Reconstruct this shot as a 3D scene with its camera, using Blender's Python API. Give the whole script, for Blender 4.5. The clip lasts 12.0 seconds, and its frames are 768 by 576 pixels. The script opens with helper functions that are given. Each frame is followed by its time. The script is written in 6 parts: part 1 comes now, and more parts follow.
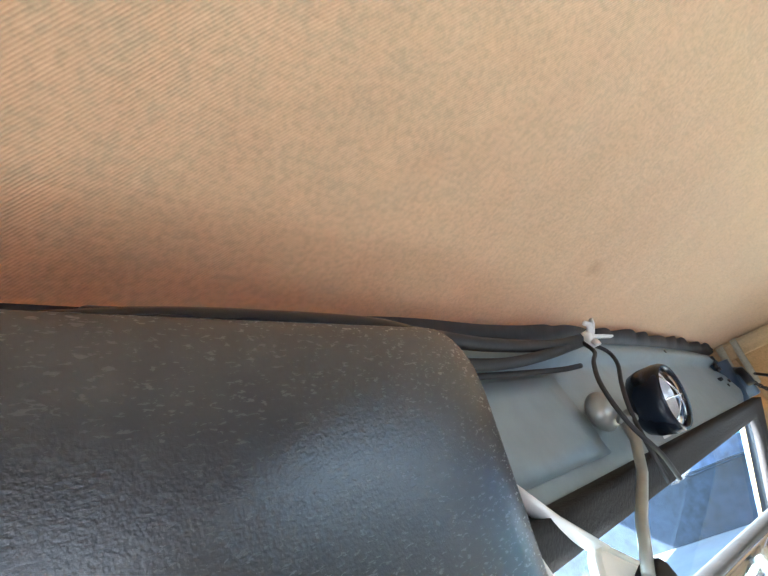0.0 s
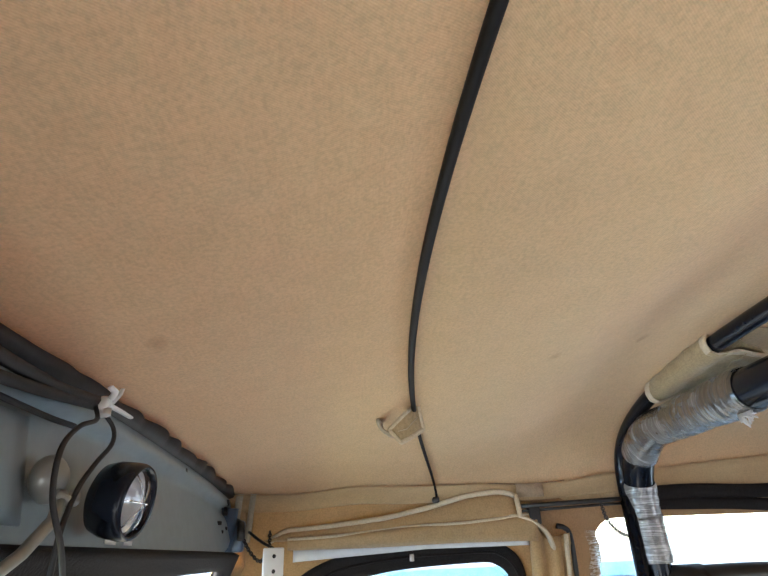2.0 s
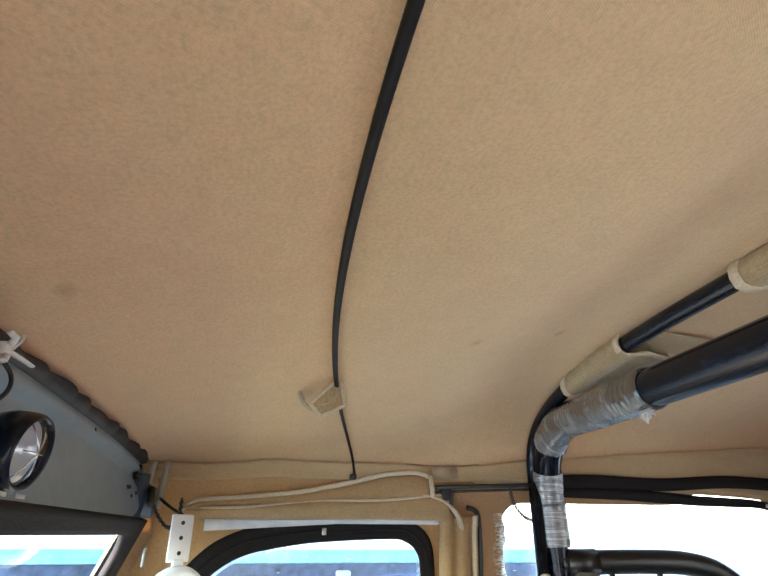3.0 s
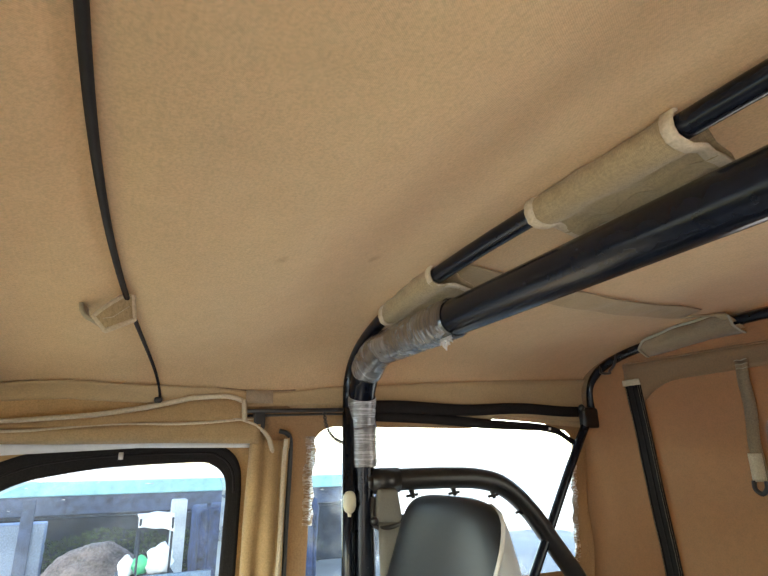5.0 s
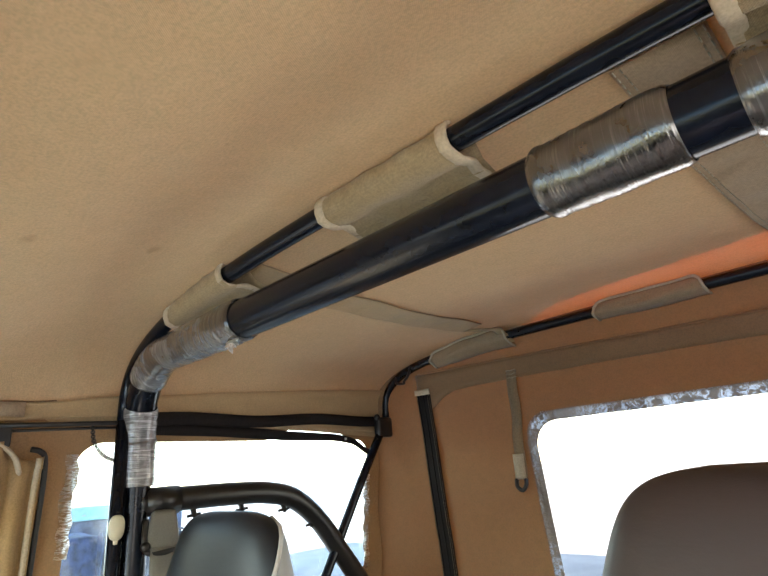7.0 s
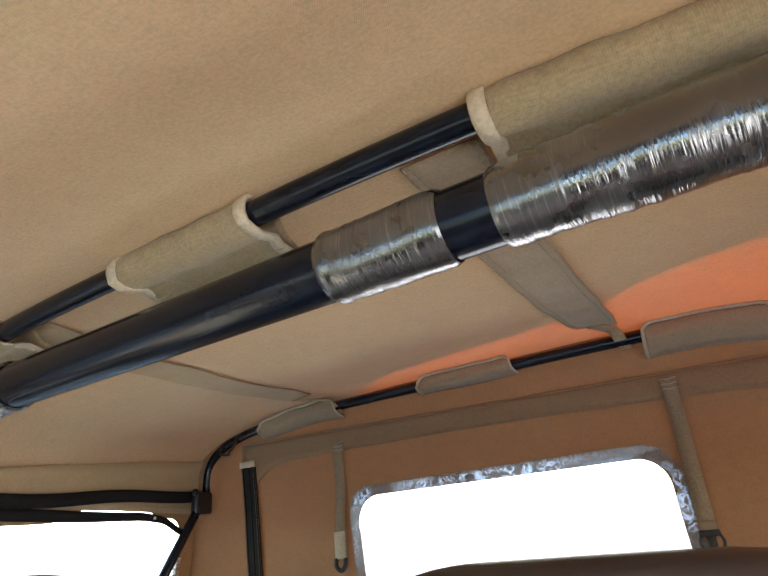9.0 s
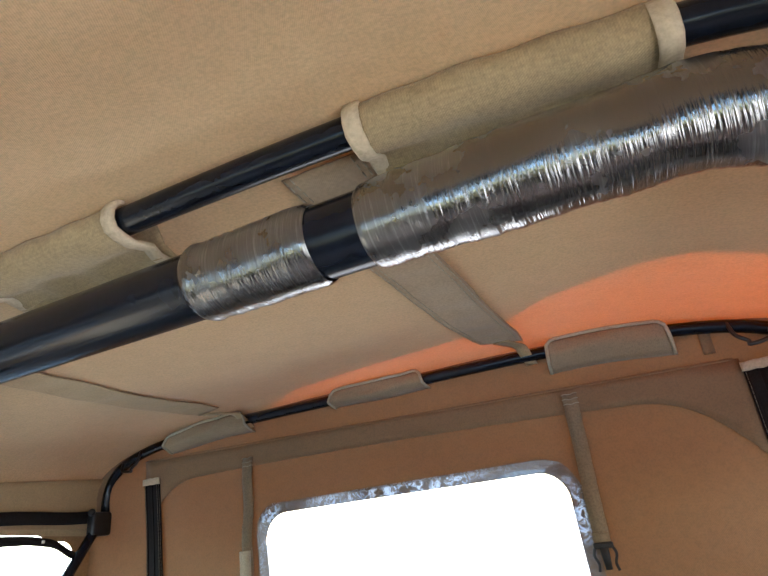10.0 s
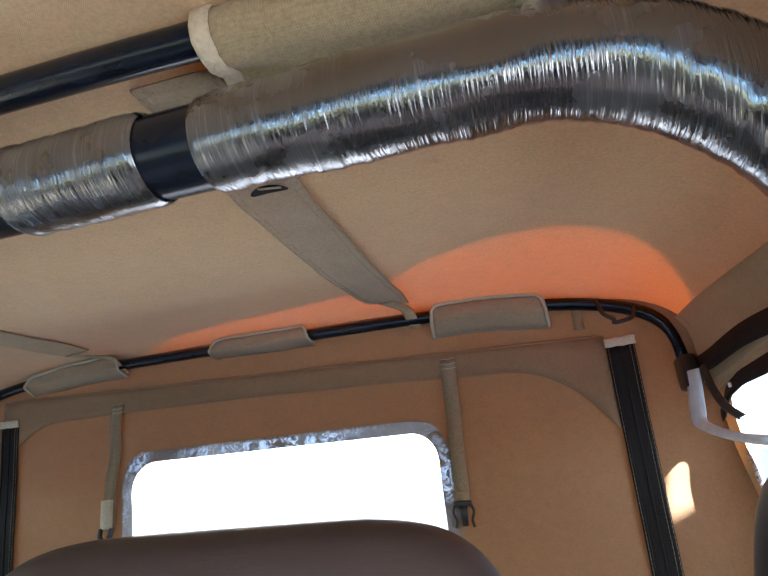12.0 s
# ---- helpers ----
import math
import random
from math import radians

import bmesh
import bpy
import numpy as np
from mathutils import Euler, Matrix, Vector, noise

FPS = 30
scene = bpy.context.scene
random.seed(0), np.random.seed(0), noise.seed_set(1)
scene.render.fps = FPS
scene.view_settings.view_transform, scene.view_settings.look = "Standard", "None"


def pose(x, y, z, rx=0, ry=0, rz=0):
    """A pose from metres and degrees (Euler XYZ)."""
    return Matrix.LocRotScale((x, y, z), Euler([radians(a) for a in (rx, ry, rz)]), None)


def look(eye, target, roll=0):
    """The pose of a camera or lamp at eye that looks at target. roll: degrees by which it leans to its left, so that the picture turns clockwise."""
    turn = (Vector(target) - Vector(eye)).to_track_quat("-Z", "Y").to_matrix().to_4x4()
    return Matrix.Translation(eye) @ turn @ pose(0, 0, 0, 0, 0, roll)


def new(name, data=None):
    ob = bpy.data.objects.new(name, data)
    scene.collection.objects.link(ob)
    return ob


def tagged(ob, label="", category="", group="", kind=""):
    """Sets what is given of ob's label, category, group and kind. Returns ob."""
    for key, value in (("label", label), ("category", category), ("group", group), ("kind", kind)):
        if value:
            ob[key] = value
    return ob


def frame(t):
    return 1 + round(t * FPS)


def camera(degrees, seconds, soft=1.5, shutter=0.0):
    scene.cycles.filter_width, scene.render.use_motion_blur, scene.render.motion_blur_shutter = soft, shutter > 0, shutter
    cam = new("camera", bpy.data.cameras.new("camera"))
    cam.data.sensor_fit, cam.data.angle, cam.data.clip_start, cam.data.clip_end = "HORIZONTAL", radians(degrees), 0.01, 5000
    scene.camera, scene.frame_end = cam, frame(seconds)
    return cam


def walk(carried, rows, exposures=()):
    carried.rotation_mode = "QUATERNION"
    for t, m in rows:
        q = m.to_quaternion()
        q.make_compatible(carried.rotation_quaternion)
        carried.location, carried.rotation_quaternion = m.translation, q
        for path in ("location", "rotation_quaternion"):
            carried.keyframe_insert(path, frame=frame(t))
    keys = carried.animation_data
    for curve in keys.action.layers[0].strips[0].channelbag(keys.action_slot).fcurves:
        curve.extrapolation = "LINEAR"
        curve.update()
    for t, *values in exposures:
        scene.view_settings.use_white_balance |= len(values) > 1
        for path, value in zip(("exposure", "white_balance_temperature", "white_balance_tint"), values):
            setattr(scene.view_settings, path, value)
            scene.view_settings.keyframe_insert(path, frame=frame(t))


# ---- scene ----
cam = camera(70.3, 12.0)
PATH = [
    (0, (-0.394, 0.565, 1.58), (1.123, 1.581, 2.396), -24.2),
    (0.5, (-0.37, 0.557, 1.573), (1.316, 1.276, 2.374), -22.4),
    (1, (-0.366, 0.554, 1.565), (1.424, 0.992, 2.343), -14.8),
    (1.5, (-0.364, 0.538, 1.567), (1.456, 0.686, 2.383), -6.9),
    (2, (-0.356, 0.522, 1.557), (1.435, 0.385, 2.436), -2.3),
    (2.5, (-0.36, 0.514, 1.551), (1.422, 0.265, 2.426), -0.5),
    (4.5, (-0.339, 0.451, 1.534), (1.436, -0.234, 2.151), 0.6),
    (5, (-0.338, 0.427, 1.535), (1.374, -0.409, 2.142), -0.9),
    (5.5, (-0.333, 0.416, 1.527), (1.306, -0.56, 2.127), -2.4),
    (6, (-0.335, 0.415, 1.526), (1.215, -0.679, 2.158), -4.0),
    (6.5, (-0.341, 0.398, 1.521), (1.085, -0.839, 2.182), -4.1),
    (7, (-0.336, 0.375, 1.52), (0.989, -0.979, 2.161), -4.0),
    (7.5, (-0.349, 0.355, 1.52), (0.813, -1.108, 2.234), -4.6),
    (9.5, (-0.401, 0.312, 1.543), (0.395, -1.335, 2.352), -6.5),
    (10, (-0.424, 0.292, 1.546), (0.256, -1.408, 2.351), -7.4),
    (10.5, (-0.442, 0.282, 1.548), (0.148, -1.442, 2.371), -7.5),
    (11, (-0.459, 0.271, 1.544), (0.052, -1.49, 2.343), -7.3),
    (11.5, (-0.473, 0.26, 1.534), (0.002, -1.524, 2.302), -6.5),
    (12, (-0.465, 0.25, 1.528), (-0.026, -1.584, 2.195), -5.2),
]
walk(cam, [(t, look(eye, target, roll)) for t, eye, target, roll in PATH],
     exposures=[(0, 4.78, 5700, 8), (0.5, 4.50, 5800, 9), (1.0, 4.17, 6150, 11), (1.5, 4.03, 6300, 12), (2.5, 3.91, 6200, 13), (5, 3.69, 7400, 14), (7.5, 3.76, 6950, 14), (9.5, 3.90, 6450, 13), (11, 3.98, 6200, 13), (12, 3.84, 5900, 13)])

# ---- world, sun, exposure ----
SUN_AZ, SUN_EL = (-0.6, 0.8), 36.0
world = bpy.data.worlds.new("sky")
scene.world = world
world.use_nodes = True
wn = world.node_tree
wn.nodes.clear()
sky = wn.nodes.new("ShaderNodeTexSky")
sky.sky_type, sky.sun_disc = "NISHITA", False
sky.sun_elevation, sky.sun_rotation = radians(SUN_EL), math.atan2(SUN_AZ[0], SUN_AZ[1])
sky.air_density, sky.dust_density = 1.3, 0.6
bg = wn.nodes.new("ShaderNodeBackground")
bg.inputs["Strength"].default_value = 0.15
wo = wn.nodes.new("ShaderNodeOutputWorld")
wn.links.new(sky.outputs["Color"], bg.inputs["Color"])
wn.links.new(bg.outputs["Background"], wo.inputs["Surface"])
SUN = Vector((SUN_AZ[0] * math.cos(radians(SUN_EL)), SUN_AZ[1] * math.cos(radians(SUN_EL)), math.sin(radians(SUN_EL))))
lamp = bpy.data.lights.new("sun", "SUN")
lamp.energy, lamp.angle, lamp.color = 5.0, radians(0.6), (1.0, 0.95, 0.86)
sun = new("sun", lamp)
sun.matrix_world = look(tuple(SUN * 20), (0, 0, 0))


# ---- materials ----
def nodes_of(name):
    m = bpy.data.materials.new(name)
    m.use_nodes = True
    t = m.node_tree
    return m, t, t.nodes["Principled BSDF"], t.nodes["Material Output"]


def node(t, kind, ins=None, **props):
    n = t.nodes.new("ShaderNode" + kind)
    for k, v in props.items():
        setattr(n, k, v)
    for k, v in (ins or {}).items():
        if isinstance(v, bpy.types.NodeSocket):
            t.links.new(v, n.inputs[k])
        else:
            n.inputs[k].default_value = v
    return n


def ramp(t, fac, stops):
    r = t.nodes.new("ShaderNodeValToRGB")
    els = r.color_ramp.elements
    while len(els) < len(stops):
        els.new(0.5)
    for e, (p, c) in zip(els, stops):
        e.position, e.color = p, (*c, 1) if len(c) == 3 else c
    t.links.new(fac, r.inputs["Fac"])
    return r.outputs["Color"]


def coords(t, scale=(1, 1, 1), rot=(0, 0, 0)):
    c = t.nodes.new("ShaderNodeTexCoord")
    m = node(t, "Mapping", {"Vector": c.outputs["Object"], "Scale": scale, "Rotation": [radians(a) for a in rot]})
    return m.outputs["Vector"]


def dirty(name, base, rough=0.5, metal=0.0, spread=0.12, big=3.0, fine=60.0, bump=0.1, coat=0.0, stretch=(1, 1, 1), spec=0.5, scuffs=0.0):
    """Plain paint or plastic with blotches, fine grain and a little relief."""
    m, t, p, o = nodes_of(name)
    v = coords(t, stretch)
    a = node(t, "TexNoise", {"Vector": v, "Scale": big, "Detail": 4.0})
    b = node(t, "TexNoise", {"Vector": v, "Scale": fine, "Detail": 3.0})
    mix = node(t, "Math", {0: a.outputs["Fac"], 1: b.outputs["Fac"]}, operation="ADD")
    half = node(t, "Math", {0: mix.outputs[0], 1: 0.5}, operation="MULTIPLY")
    lo, hi = [max(0, c * (1 - spread)) for c in base], [min(1, c * (1 + spread)) for c in base]
    col = ramp(t, half.outputs[0], [(0.35, lo), (0.65, hi)])
    if scuffs:
        v2 = node(t, "TexVoronoi", {"Vector": coords(t, (0.6, 1.3, 1.0), (20, 10, 30)), "Scale": 38.0, "Randomness": 1.0})
        spot = ramp(t, v2.outputs["Distance"], [(0.03, (scuffs,) * 3), (0.06, (0, 0, 0))])
        col = node(t, "Mix", {0: spot, 6: col, 7: (0.35, 0.34, 0.33, 1)}, data_type="RGBA").outputs[2]
    t.links.new(col, p.inputs["Base Color"])
    t.links.new(ramp(t, a.outputs["Fac"], [(0.3, [max(0, rough - 0.08)] * 3), (0.7, [min(1, rough + 0.08)] * 3)]), p.inputs["Roughness"])
    p.inputs["Metallic"].default_value, p.inputs["Coat Weight"].default_value = metal, coat
    p.inputs["Specular IOR Level"].default_value = spec
    if bump:
        bn = node(t, "Bump", {"Height": b.outputs["Fac"], "Strength": bump, "Distance": 0.002})
        t.links.new(bn.outputs["Normal"], p.inputs["Normal"])
    return m


def canvas(name, base, through_col, share=0.3, twill=260.0, rot=(0, 0, 0), plain=0.0, calm=0.0):
    """Woven cloth: twill ridges, slubs, blotches; it lets part of the light through."""
    m, t, p, o = nodes_of(name)
    v = coords(t, (1, 1, 1), rot)
    big = node(t, "TexNoise", {"Vector": v, "Scale": 2.2, "Detail": 5.0, "Roughness": 0.6})
    mid = node(t, "TexNoise", {"Vector": v, "Scale": 45.0, "Detail": 3.0})
    slub = node(t, "TexNoise", {"Vector": coords(t, (60, 420, 60), rot), "Scale": 1.0, "Detail": 2.0})
    spots = node(t, "TexVoronoi", {"Vector": v, "Scale": 21.0, "Randomness": 1.0})
    wave = node(t, "TexWave", {"Vector": v, "Scale": twill, "Distortion": 1.2, "Detail": 1.0, "Detail Scale": 0.4}, wave_type="BANDS", bands_direction="DIAGONAL")
    grain = node(t, "TexNoise", {"Vector": v, "Scale": 330.0, "Detail": 2.0, "Roughness": 0.7})
    s = node(t, "Math", {0: grain.outputs["Fac"], 1: 0.42}, operation="MULTIPLY")
    s = node(t, "Math", {0: big.outputs["Fac"], 1: 0.30, 2: s.outputs[0]}, operation="MULTIPLY_ADD")
    s = node(t, "Math", {0: mid.outputs["Fac"], 1: 0.13, 2: s.outputs[0]}, operation="MULTIPLY_ADD")
    s = node(t, "Math", {0: slub.outputs["Fac"], 1: 0.10, 2: s.outputs[0]}, operation="MULTIPLY_ADD")
    lo, hi = [c * (0.82 + 0.10 * calm) for c in base], [min(1, c * (1.15 - 0.08 * calm)) for c in base]
    col = ramp(t, s.outputs[0], [(0.38, lo), (0.62, hi)])
    mark = ramp(t, spots.outputs["Distance"], [(0.02, (0.92, 0.90, 0.89)), (0.055, (1, 1, 1))])
    col = node(t, "Mix", {0: 1.0, 6: col, 7: mark}, data_type="RGBA", blend_type="MULTIPLY").outputs[2]
    smudge = node(t, "TexVoronoi", {"Vector": coords(t, (4.2, 7.0, 4.2), (0, 0, 25)), "Scale": 1.0, "Randomness": 1.0})
    worn = node(t, "TexNoise", {"Vector": v, "Scale": 70.0, "Detail": 4.0})
    blur = node(t, "Math", {0: worn.outputs["Fac"], 1: 0.11, 2: smudge.outputs["Distance"]}, operation="MULTIPLY_ADD")
    stain = ramp(t, blur.outputs[0], [(0.085, (0.80, 0.78, 0.77)), (0.125, (1, 1, 1))])
    col = node(t, "Mix", {0: 1.0, 6: col, 7: stain}, data_type="RGBA", blend_type="MULTIPLY").outputs[2]
    rib = ramp(t, wave.outputs["Fac"], [(0.1, (0.945, 0.94, 0.935)), (0.8, (1.01, 1.01, 1.01))])
    col = node(t, "Mix", {0: 1.0, 6: col, 7: rib}, data_type="RGBA", blend_type="MULTIPLY").outputs[2]
    if plain:
        wx = node(t, "TexWave", {"Vector": v, "Scale": plain, "Distortion": 0.6, "Detail": 1.0}, wave_type="BANDS", bands_direction="X")
        wy = node(t, "TexWave", {"Vector": v, "Scale": plain, "Distortion": 0.6, "Detail": 1.0}, wave_type="BANDS", bands_direction="Y")
        knots = node(t, "Math", {0: wx.outputs["Fac"], 1: wy.outputs["Fac"]}, operation="MULTIPLY")
        over = ramp(t, knots.outputs[0], [(0.05, (0.90, 0.89, 0.88)), (0.6, (1.03, 1.03, 1.03))])
        col = node(t, "Mix", {0: 1.0, 6: col, 7: over}, data_type="RGBA", blend_type="MULTIPLY").outputs[2]
    t.links.new(col, p.inputs["Base Color"])
    p.inputs["Roughness"].default_value = 0.9
    p.inputs["Specular IOR Level"].default_value = 0.15
    p.inputs["Sheen Weight"].default_value = 0.15
    hgt = node(t, "Math", {0: wave.outputs["Fac"], 1: 0.5, 2: slub.outputs["Fac"]}, operation="MULTIPLY_ADD")
    b1 = node(t, "Bump", {"Height": hgt.outputs[0], "Strength": 0.35, "Distance": 0.0006})
    b2 = node(t, "Bump", {"Height": mid.outputs["Fac"], "Strength": 0.12, "Distance": 0.006, "Normal": b1.outputs["Normal"]})
    t.links.new(b2.outputs["Normal"], p.inputs["Normal"])
    thin = node(t, "Math", {0: slub.outputs["Fac"], 1: 0.3}, operation="MULTIPLY")
    open_weave = node(t, "Math", {0: grain.outputs["Fac"], 1: 1.7, 2: thin.outputs[0]}, operation="MULTIPLY_ADD")
    weave = ramp(t, open_weave.outputs[0], [(0.85, [c * 0.22 for c in through_col]), (1.15, [c * 1.7 for c in through_col])])
    tr = node(t, "BsdfTranslucent", {"Color": weave})
    mx = node(t, "MixShader", {0: share, 1: p.outputs[0], 2: tr.outputs[0]})
    t.links.new(mx.outputs[0], o.inputs["Surface"])
    return m


def leather(name, base, rough=0.42, grain=(35, 160, 160), relief=0.16, spec=0.5, coat=0.0):
    """Leatherette: fine pebbles, long shallow creases, worn sheen."""
    m, t, p, o = nodes_of(name)
    v = coords(t)
    vor = node(t, "TexNoise", {"Vector": v, "Scale": 900.0, "Detail": 2.0})
    crease = node(t, "TexNoise", {"Vector": coords(t, grain, (0, 12, 0)), "Scale": 1.0, "Detail": 4.0, "Roughness": 0.6, "Distortion": 0.4})
    big = node(t, "TexNoise", {"Vector": v, "Scale": 6.0, "Detail": 4.0})
    t.links.new(ramp(t, big.outputs["Fac"], [(0.3, [c * 0.85 for c in base]), (0.7, [c * 1.2 for c in base])]), p.inputs["Base Color"])
    t.links.new(ramp(t, crease.outputs["Fac"], [(0.3, [rough - 0.03] * 3), (0.7, [rough + 0.04] * 3)]), p.inputs["Roughness"])
    p.inputs["Specular IOR Level"].default_value = spec
    p.inputs["Coat Weight"].default_value, p.inputs["Coat Roughness"].default_value = coat, 0.30
    b1 = node(t, "Bump", {"Height": vor.outputs["Fac"], "Strength": 0.15, "Distance": 0.0006})
    b2 = node(t, "Bump", {"Height": crease.outputs["Fac"], "Strength": relief, "Distance": 0.003, "Normal": b1.outputs["Normal"]})
    t.links.new(b2.outputs["Normal"], p.inputs["Normal"])
    t.links.new(b2.outputs["Normal"], p.inputs["Coat Normal"])
    return m


def shrink_film(name, axis_scale, milk=0.5, relief=0.16, cloud=0.0):
    """Clear packing film wound round a black tube: mirror-like, finely creased across, milky where it is crumpled; pale
    crease streaks paint in some sheen.
    """
    m, t, p, o = nodes_of(name)
    fine = node(t, "TexNoise", {"Vector": coords(t, axis_scale, (0, 2, 3)), "Scale": 1.0, "Detail": 3.0, "Roughness": 0.6, "Distortion": 0.5})
    folds = node(t, "TexNoise", {"Vector": coords(t, [c * 0.22 for c in axis_scale], (0, 8, 14)), "Scale": 1.0, "Detail": 3.0, "Distortion": 1.2})
    kinks = node(t, "TexVoronoi", {"Vector": coords(t, [c * 0.28 for c in axis_scale], (0, -10, 20)), "Scale": 1.0, "Randomness": 1.0}, feature="DISTANCE_TO_EDGE")
    wide = node(t, "TexNoise", {"Vector": coords(t), "Scale": 22.0, "Detail": 4.0, "Roughness": 0.6})
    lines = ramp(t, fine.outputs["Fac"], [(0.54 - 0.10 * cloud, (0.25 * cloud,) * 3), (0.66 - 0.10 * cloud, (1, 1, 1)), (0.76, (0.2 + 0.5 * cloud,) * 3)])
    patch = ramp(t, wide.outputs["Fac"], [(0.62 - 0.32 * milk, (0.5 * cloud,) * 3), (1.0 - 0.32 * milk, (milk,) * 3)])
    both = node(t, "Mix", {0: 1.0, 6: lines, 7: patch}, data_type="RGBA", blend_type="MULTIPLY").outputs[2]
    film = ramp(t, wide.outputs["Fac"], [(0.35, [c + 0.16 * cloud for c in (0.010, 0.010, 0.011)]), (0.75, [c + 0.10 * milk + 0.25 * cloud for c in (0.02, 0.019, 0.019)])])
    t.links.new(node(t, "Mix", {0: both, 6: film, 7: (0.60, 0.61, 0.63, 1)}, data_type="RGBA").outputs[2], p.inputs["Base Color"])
    t.links.new(ramp(t, wide.outputs["Fac"], [(0.4, (0.20,) * 3), (0.7, (0.34,) * 3)]), p.inputs["Roughness"])
    p.inputs["IOR"].default_value = 1.75 - 0.2 * cloud
    p.inputs["Coat Weight"].default_value, p.inputs["Coat Roughness"].default_value, p.inputs["Coat IOR"].default_value = 1.0 - 0.5 * cloud, 0.03, 2.05 - 0.45 * cloud
    b1 = node(t, "Bump", {"Height": fine.outputs["Fac"], "Strength": relief, "Distance": 0.0022})
    b2 = node(t, "Bump", {"Height": folds.outputs["Fac"], "Strength": relief * 0.45, "Distance": 0.005, "Normal": b1.outputs["Normal"]})
    b3 = node(t, "Bump", {"Height": ramp(t, kinks.outputs["Distance"], [(0.0, (0, 0, 0)), (0.10, (1, 1, 1))]), "Strength": relief * 0.4, "Distance": 0.0010, "Normal": b2.outputs["Normal"]})
    for k in ("Normal", "Coat Normal"):
        t.links.new(b3.outputs["Normal"], p.inputs[k])
    return m


def clear_sheet(name, tint, gloss=0.07, rough=0.02, wrinkle=0.0, haze=0.0, film=0.0, nicks=0.0):
    """Thin glass or vinyl: light goes straight through, with a weak mirror on top."""
    m, t, p, o = nodes_of(name)
    t.nodes.remove(p)
    tr = node(t, "BsdfTransparent", {"Color": (*tint, 1)})
    gl = node(t, "BsdfGlossy", {"Roughness": rough})
    if wrinkle:
        n = node(t, "TexNoise", {"Vector": coords(t), "Scale": 14.0, "Detail": 3.0})
        b = node(t, "Bump", {"Height": n.outputs["Fac"], "Strength": wrinkle, "Distance": 0.01})
        t.links.new(b.outputs["Normal"], gl.inputs["Normal"])
    mx = node(t, "MixShader", {0: gloss, 1: tr.outputs[0], 2: gl.outputs[0]})
    if haze:
        n = node(t, "TexNoise", {"Vector": coords(t, (6, 6, 6)), "Scale": 3.0, "Detail": 5.0})
        f = ramp(t, n.outputs["Fac"], [(0.45, (film,) * 3), (0.75, (haze,) * 3)])
        if nicks:
            n = node(t, "TexNoise", {"Vector": coords(t, (30, 34, 110), (40, 0, 0)), "Scale": 1.0, "Detail": 3.0, "Roughness": 0.65})
            where = node(t, "TexNoise", {"Vector": coords(t), "Scale": 7.0, "Detail": 2.0})
            scratch = ramp(t, n.outputs["Fac"], [(0.66, (0, 0, 0)), (0.72, (nicks,) * 3)])
            scratch = node(t, "Mix", {0: 1.0, 6: scratch, 7: ramp(t, where.outputs["Fac"], [(0.44, (0.1, 0.1, 0.1)), (0.60, (1, 1, 1))])}, data_type="RGBA", blend_type="MULTIPLY").outputs[2]
            f = node(t, "Mix", {0: 1.0, 6: f, 7: scratch}, data_type="RGBA", blend_type="ADD").outputs[2]
        d = node(t, "BsdfTranslucent", {"Color": (0.62, 0.72, 0.84, 1)})
        mx = node(t, "MixShader", {0: f, 1: mx.outputs[0], 2: d.outputs[0]})
    t.links.new(mx.outputs[0], o.inputs["Surface"])
    return m


M_ROOF = canvas("tan_roof_canvas", (0.55, 0.428, 0.256), (0.80, 0.115, 0.000), 0.0195, twill=400.0, calm=0.45)
M_WALL = canvas("tan_side_canvas", (0.35, 0.23, 0.13), (0.7, 0.22, 0.03), 0.015, rot=(90, 0, 0))
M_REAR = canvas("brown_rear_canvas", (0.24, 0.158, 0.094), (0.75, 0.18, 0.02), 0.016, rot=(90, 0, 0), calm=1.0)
M_STRAP = canvas("strap_canvas", (0.45, 0.34, 0.23), (0.4, 0.2, 0.08), 0.03, plain=190.0)
M_STRIP = canvas("grey_tan_roof_strip", (0.45, 0.34, 0.20), (0.7, 0.13, 0.0), 0.02, twill=400.0, calm=0.5)
M_LINING = canvas("grey_tan_lining", (0.435, 0.335, 0.198), (0.4, 0.25, 0.12), 0.05, plain=165.0)
M_FLAP = canvas("doubled_tan_canvas", (0.485, 0.345, 0.190), (0.80, 0.130, 0.000), 0.010, rot=(90, 0, 0), calm=0.5)
M_SEAM = dirty("brown_stitched_seam", (0.26, 0.19, 0.12), 0.9, spread=0.25, fine=300.0, spec=0.1)
M_DOOR = canvas("golden_door_canvas", (0.43, 0.287, 0.146), (0.7, 0.28, 0.05), 0.02, rot=(90, 0, 0))
M_BIND = dirty("cream_binding_tape", (0.56, 0.47, 0.34), 0.85, spread=0.18, fine=300.0, bump=0.4, spec=0.2)
M_BLACK = dirty("black_tube_paint", (0.006, 0.009, 0.016), 0.20, spread=0.3, bump=0.03, spec=0.30, scuffs=0.10)
M_DARKTUBE = dirty("satin_black_steel", (0.016, 0.016, 0.017), 0.38, spread=0.3, bump=0.1)
M_RUBBER = dirty("black_rubber", (0.018, 0.018, 0.019), 0.6, spread=0.3, bump=0.3)
M_ZIP = dirty("black_zip_tape", (0.014, 0.012, 0.012), 0.8, spread=0.4, fine=400.0, bump=0.5, spec=0.25)
